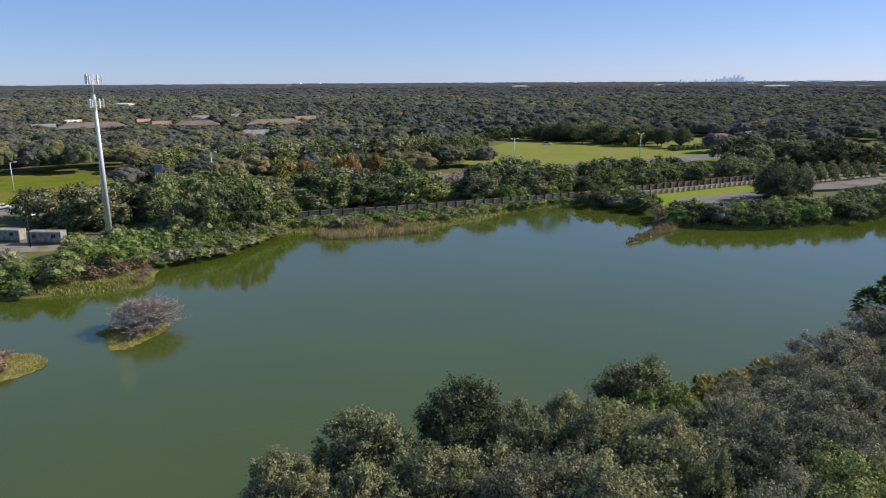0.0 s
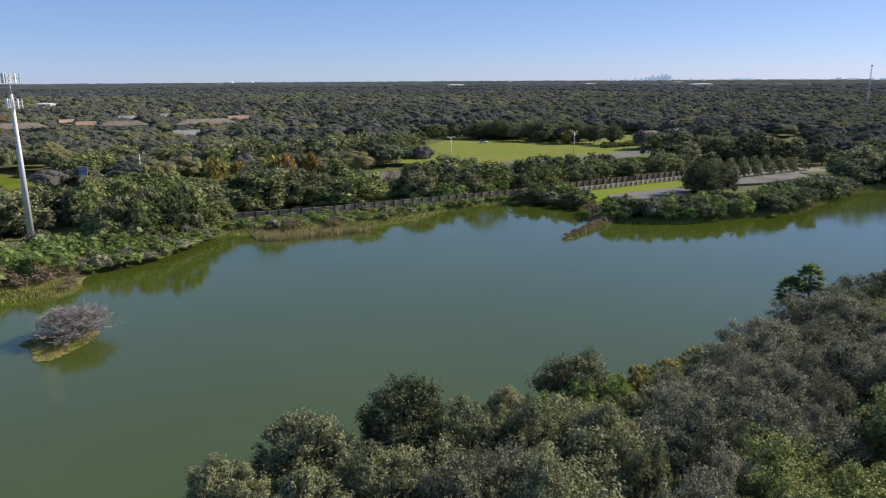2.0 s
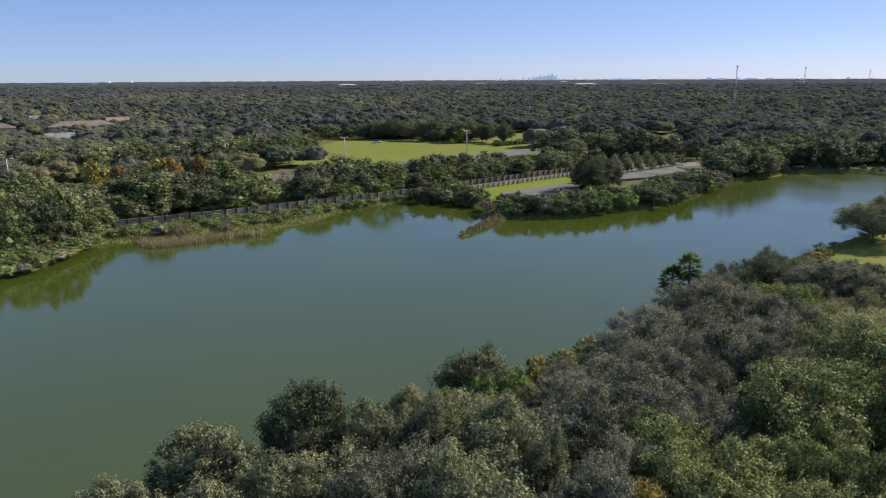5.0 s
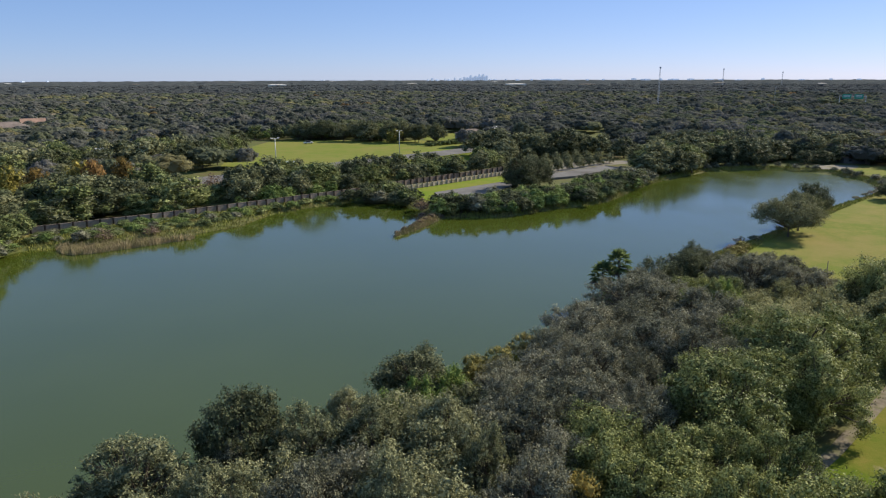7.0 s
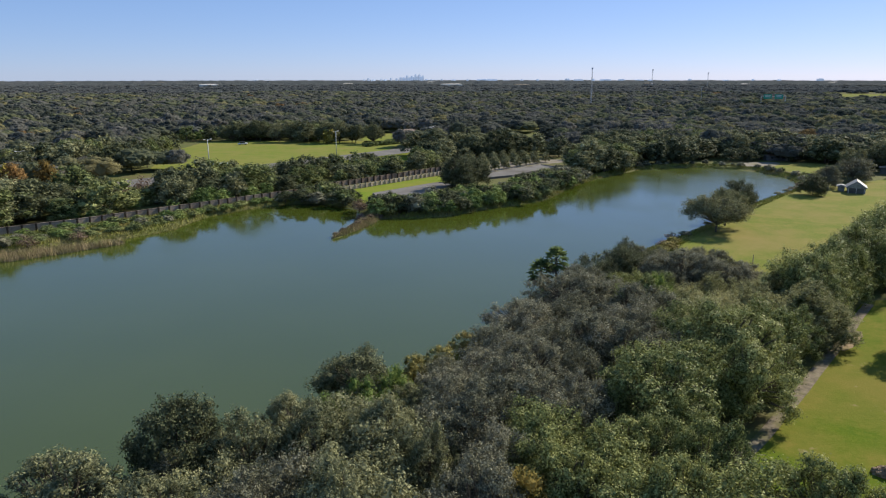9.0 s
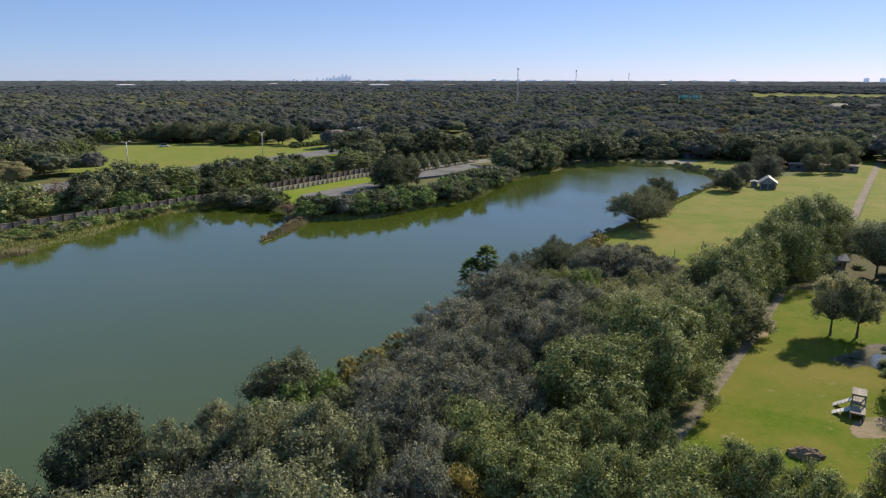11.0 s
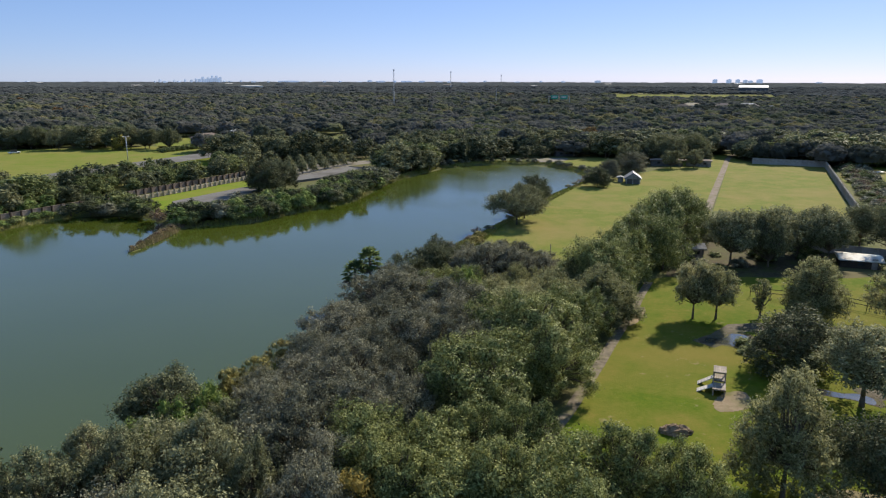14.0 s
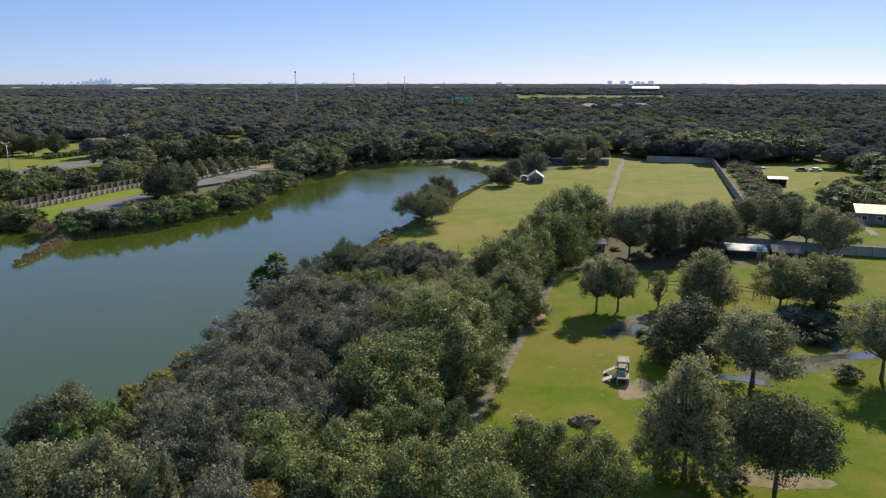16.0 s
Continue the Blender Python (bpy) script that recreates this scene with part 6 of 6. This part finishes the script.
# ramp boards, paler than the decks
RAMP = surface("pale_boards", (0.48, 0.45, 0.41), (0.62, 0.59, 0.54), (0.36, 0.32, 0.28), 6, 0.8, 0.85, 0.3, 0.02)
climbing_deck(75.4, 41.0, -60)


BRUSH = surface("dry_brown_brush", (0.19, 0.135, 0.09), (0.36, 0.265, 0.18), (0.12, 0.09, 0.06), 5, 1.1, 0.95, 0.9, 0.08)


def brush_pile(x, y):
    """A settled heap of cut brush: a lumpy mass with short sticks poking out."""
    r = np.random.default_rng(9)
    bm = bmesh.new()
    bmesh.ops.create_icosphere(bm, subdivisions=4, radius=1.0)
    for v in bm.verts:
        k = 1 + 0.22 * noise.noise(v.co * 2.2) + 0.14 * noise.noise(v.co * 6) + r.uniform(-0.03, 0.03)
        v.co = Vector((v.co.x * 1.7 * k, v.co.y * 0.95 * k, max(-0.1, v.co.z * 0.85 * k)))
    for _ in range(70):
        a, q = r.uniform(0, 6.28), math.sqrt(r.uniform(0, 1))
        c = Vector((math.cos(a) * q * 1.6, math.sin(a) * q * 0.85, 0.8 * math.sqrt(max(0.02, 1 - q * q))))
        d = Vector((r.normal(), r.normal(), r.normal() * 0.3)) * 0.28
        tube(bm, c - d, c + d, 0.03, 0.012, 3, False)
    ob = tagged(part("brush_mound", bm, BRUSH), "low brown mound of cut brush on the grass", "brush mound")
    ob.location = (x, y, 1.0)
    ob.rotation_euler.z = radians(-45)


brush_pile(62, 38)


def pool_material():
    m, n, p = material("clear_pool_water")
    n.links.new(mixed(n, ramp(n, noise_tex(n, 0.5, 3), 0.4, 0.6), (0.05, 0.055, 0.045), (0.09, 0.09, 0.075)), p.inputs["Base Color"])
    p.inputs["Roughness"].default_value = 0.05
    p.inputs["IOR"].default_value = 2.2
    bumped(n, p, noise_tex(n, 4, 3), 0.25, 0.04)
    return m


POOL = pool_material()


def pool(ring, label):
    patch("mud_rim", [(x + (x - sum(p[0] for p in ring) / len(ring)) * 0.22, y + (y - sum(p[1] for p in ring) / len(ring)) * 0.30) for x, y in ring], MUD, 1.045, "dark wet mud round a pool", "mud")
    patch("pool", ring, POOL, 1.06, label, "pool")


wood([(99, 31), (108, 35), (118, 29), (113, 23), (106, 28)], 3.6, 24, {"grey_shrub": 1}, 2.4, 3.6, 0.8, "stream shrubs")
wood([(88, 44), (96, 42), (98, 46), (94, 49)], 3.4, 25, {"grey_shrub": 1, "shrub": 1}, 1.8, 2.8, 0.8, "stream shrubs")
pool([(88.4, 50.6), (89.6, 48.6), (90.6, 46.2), (93.6, 46.2), (95.2, 48.2), (94.4, 50.2), (91.8, 49.8), (90.2, 51.4)], "shallow pool on the grass mirroring the sky")
pool([(83.4, 33), (84, 31.2), (84.8, 29.8), (85.2, 27.6), (86.8, 28.2), (86.9, 30), (85.6, 31.2), (84.8, 33.2)], "narrow pool between trees")
pool([(97, 26), (99, 24.2), (101, 23.4), (103, 21), (106.5, 19.6), (107.4, 20.8), (104.5, 22.6), (102, 24.4), (98.6, 27)], "curved pool between trees")
strip("stream_bed", [(87.5, 50.5), (92, 50.2), (97.4, 51), (103, 47.6), (107, 42), (109.5, 36), (108, 29), (103.5, 23), (98, 24), (93, 27), (87, 29.5)], 3.6, STREAM, 1.038, "dry grey-brown bed of a small stream", "stream bed")
wood([(113, 36), (108, 31), (101.5, 25.5), (104, 24), (110, 25), (117, 31)], 3.0, 51, {"dark": 3, "grey_shrub": 1}, 3.0, 5.0, 0.62, "stream shrubs")
patch("gravel_drive", [(231, 221.5), (246, 217), (256, 226), (242, 229.5)], GRAVEL, 1.045, "grey gravel drive beside the lake", "drive")
for x, y, h, r in ((93.8, 20.6, 3.2, 2.2), (106.5, 47.5, 2.6, 2.0), (109, 48.5, 2.4, 1.8), (61, 21.6, 2.6, 1.6), (60, 14.8, 2.6, 1.8)):
    plant("dark", x, y, h, r, MID)
patch("bare_patch", [(60.5, 22.5), (64, 17), (67.5, 14.5), (67, 18), (63.5, 23)], DIRT, 1.045, "bare trodden earth under a tree", "earth", ragged=0.28)
patch("bare_patch", [(70.2, 37.5), (74, 36.2), (77, 38.5), (75, 40), (71.5, 39.3)], DIRT, 1.045, "bare trodden earth beside the decks", "earth", ragged=0.28)
patch("bare_patch", [(86, 61.3), (91, 63), (95, 65.6), (92, 66), (87, 63.4)], DIRT, 1.045, "worn pale earth at the path's edge", "earth", ragged=0.28)
# dark patch stands in for the shade under the row trees
patch("shade_yard", [(112, 72), (128, 62), (142, 58), (160, 66), (184, 74), (186, 92), (170, 98), (150, 94), (132, 84)], SHADE_FLOOR, 1.025, "dark leaf litter and worn earth under shade trees", "yard")


def rail_fence(line, height, step, mat, label):
    top = tagged(new("paddock_rail"), label, "fence")
    p = [Vector((*q, 1.0)) for q in line]
    for a, b in zip(p, p[1:]):
        n = max(1, round((b - a).length / step))
        turn = math.degrees(math.atan2(b.y - a.y, b.x - a.x))
        for i in range(n):
            q = a.lerp(b, i / n)
            part("post", tube(bmesh.new(), q - Vector((0, 0, 0.2)), q + Vector((0, 0, height)), 0.07, 0.06, 6), mat, top)
        for z in (0.55, 0.95):
            part("rail", box(bmesh.new(), a.lerp(b, 0.5) + Vector((0, 0, height * z)), ((b - a).length, 0.05, 0.10), turn), mat, top)
    return top


blades("stream_grass", [rounded([(84, 52), (88, 46), (93, 44), (96, 48), (92, 53)]), rounded([(78, 37), (82, 29), (84, 25), (90, 24), (90, 31), (84, 37)]), rounded([(92, 29), (97, 22), (108, 17), (110, 23), (104, 27), (97, 31)])],
       16, 0.1, 0.32, 0.05, GREEN_BLADES, "rough tufts of grass round the pools", 8, z=1.0, category="grass")
tree_line = tree("cypress_tree", "tan", "thin young cypress with sparse tan foliage", 401, 2600, 0.14, 26, 1.0, 2.0, height=8.0, radius=1.6, small=0.3, core=0.3)
tree_line.location = (104.8, 51.4, 0.95)
tree_line.scale = (1, 1, 0.8)
rail_fence([(114, 58), (119, 50), (121, 45), (121.5, 37), (120.5, 28), (123, 18)], 1.6, 3.0, RUBBER, "thin dark post-and-rail fence across the grass")
panel_wall("yard_wall", [(146.5, 98), (152, 78), (158, 61), (164, 44), (166.5, 38), (171, 30), (178, 20)], 2.1, 3.0, CONCRETE, "grey panel wall along the yard")
ob = tagged(part("fence_post", tube(bmesh.new(), (0, 0, -0.2), (0, 0, 2.2), 0.10, 0.08, 7), WOOD), "single weathered post on the lawn", "post")
ob.location = (110, 100, 1)


# ---------------------------------------------------------------- vehicles
def vehicle(name, x, y, turn, paint, label, length=4.6, height=1.5):
    top = tagged(new(name), label, "car")
    top.matrix_basis = pose(x, y, 1.07, 0, 0, turn)
    part("body", box(bmesh.new(), (0, 0, 0.62), (length, 1.8, 0.66), 0, 0.14), paint, top)
    cab = bmesh.new()
    box(cab, (-0.15, 0, height - 0.42), (length * 0.52, 1.6, height - 0.75), 0, 0.16)
    part("cabin", cab, GLASS, top)
    part("roof", box(bmesh.new(), (-0.15, 0, height - 0.04), (length * 0.44, 1.5, 0.08), 0, 0.03), paint, top)
    for sx in (-0.31, 0.31):
        for sy in (-0.86, 0.86):
            w = part("wheel", tube(bmesh.new(), (sx * length, sy - 0.1, 0.33), (sx * length, sy + 0.1, 0.33), 0.33, 0.33, 12), RUBBER, top)
            part("rim", tube(bmesh.new(), (sx * length, sy - 0.115, 0.33), (sx * length, sy + 0.115, 0.33), 0.18, 0.18, 10), STEEL, w)
    return top


sign = tagged(new("road_sign"), "blue road sign on two steel posts above the trees", "sign")
sign.matrix_basis = pose(-96.9, 243.4, 1, 0, 0, 14)
for side in (-1.1, 1.1):
    part("post", tube(bmesh.new(), (side, 0, -0.2), (side, 0, 8.2), 0.14, 0.12, 7), STEEL, sign)
part("panel", box(bmesh.new(), (0, -0.2, 7.0), (2.6, 0.12, 2.6), 0, 0.03), SIGN_BLUE, sign, "dull blue sign panel")
vehicle("car", -128, 205, 29, WHITE, "white car on the highway", 4.6)
vehicle("pickup_truck", -100, 221, 29, RED, "red truck on the highway", 5.4, 1.9)
vehicle("car", 10, 275, 28, TRAILER, "pale car on the highway", 4.6)
vehicle("pickup_truck", 58, 404, 10, WHITE, "white pickup parked on the sports field", 5.2, 1.8)
vehicle("car", 311, 95, -50, WALL_DARK, "dark car parked in the yard", 4.8)
vehicle("car", 314, 90.5, -50, WHITE, "white car parked in the yard", 4.8)
tagged(part("tarp", box(bmesh.new(), (312.5, 113.5, 1.12), (7, 3.4, 0.12), -30, 0.04), WHITE), "white tarpaulin laid flat on the grass", "tarp")
# the blue tarp shares the skyline's added glow
tagged(part("tarp", box(bmesh.new(), (36, 318, 1.14), (7, 4, 0.14), 20, 0.04), GLOWING_BLUE), "blue tarpaulin beside the sports field", "tarp")


# ---------------------------------------------------------------- skyline
def tower_block(bearing, top_deg, width_deg, depth=1.0):
    """A far tower seen as a pale stub over the woods, haze added as glow, with its setback and roof plant."""
    d = 4550.0
    a = radians(bearing)
    w = d * radians(width_deg) * 0.74
    h = 37 + d * math.tan(radians(top_deg)) - 5
    top = tagged(new("tower_block"), "pale blue-grey high-rise far off on the skyline", "high-rise", "city skyline")
    top.matrix_basis = pose(math.sin(a) * d, math.cos(a) * d, 5, 0, 0, 42 - bearing)
    part("facade", box(bmesh.new(), (0, 0, h * 0.46), (w, w * depth, h * 0.92)), GLOWING_BLUE, top)
    part("roof_plant", box(bmesh.new(), (w * 0.1, 0, h * 0.95), (w * 0.55, w * 0.5, h * 0.10)), GLOWING_BLUE, top)
    return top


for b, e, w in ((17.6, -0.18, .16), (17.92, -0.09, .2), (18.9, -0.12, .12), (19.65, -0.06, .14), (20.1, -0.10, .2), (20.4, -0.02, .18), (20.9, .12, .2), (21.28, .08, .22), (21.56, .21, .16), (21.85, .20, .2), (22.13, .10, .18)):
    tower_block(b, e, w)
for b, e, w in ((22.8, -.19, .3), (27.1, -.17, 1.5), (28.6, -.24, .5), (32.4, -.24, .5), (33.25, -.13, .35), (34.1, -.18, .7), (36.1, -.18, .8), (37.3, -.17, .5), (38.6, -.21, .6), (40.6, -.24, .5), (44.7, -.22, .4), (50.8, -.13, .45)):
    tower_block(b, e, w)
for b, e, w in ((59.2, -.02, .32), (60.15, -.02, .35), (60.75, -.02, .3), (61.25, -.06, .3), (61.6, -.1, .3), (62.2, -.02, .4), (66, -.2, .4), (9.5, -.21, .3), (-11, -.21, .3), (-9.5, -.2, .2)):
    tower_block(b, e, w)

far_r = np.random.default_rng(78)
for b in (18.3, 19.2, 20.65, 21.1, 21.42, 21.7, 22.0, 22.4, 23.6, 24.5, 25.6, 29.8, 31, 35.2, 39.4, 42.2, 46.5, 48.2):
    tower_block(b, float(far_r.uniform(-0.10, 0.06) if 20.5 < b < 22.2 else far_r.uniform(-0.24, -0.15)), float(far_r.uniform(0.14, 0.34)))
for ob in ALL_MASTERS:
    if "spare" in ob:
        for o in (*ob.children_recursive, ob):
            bpy.data.objects.remove(o)
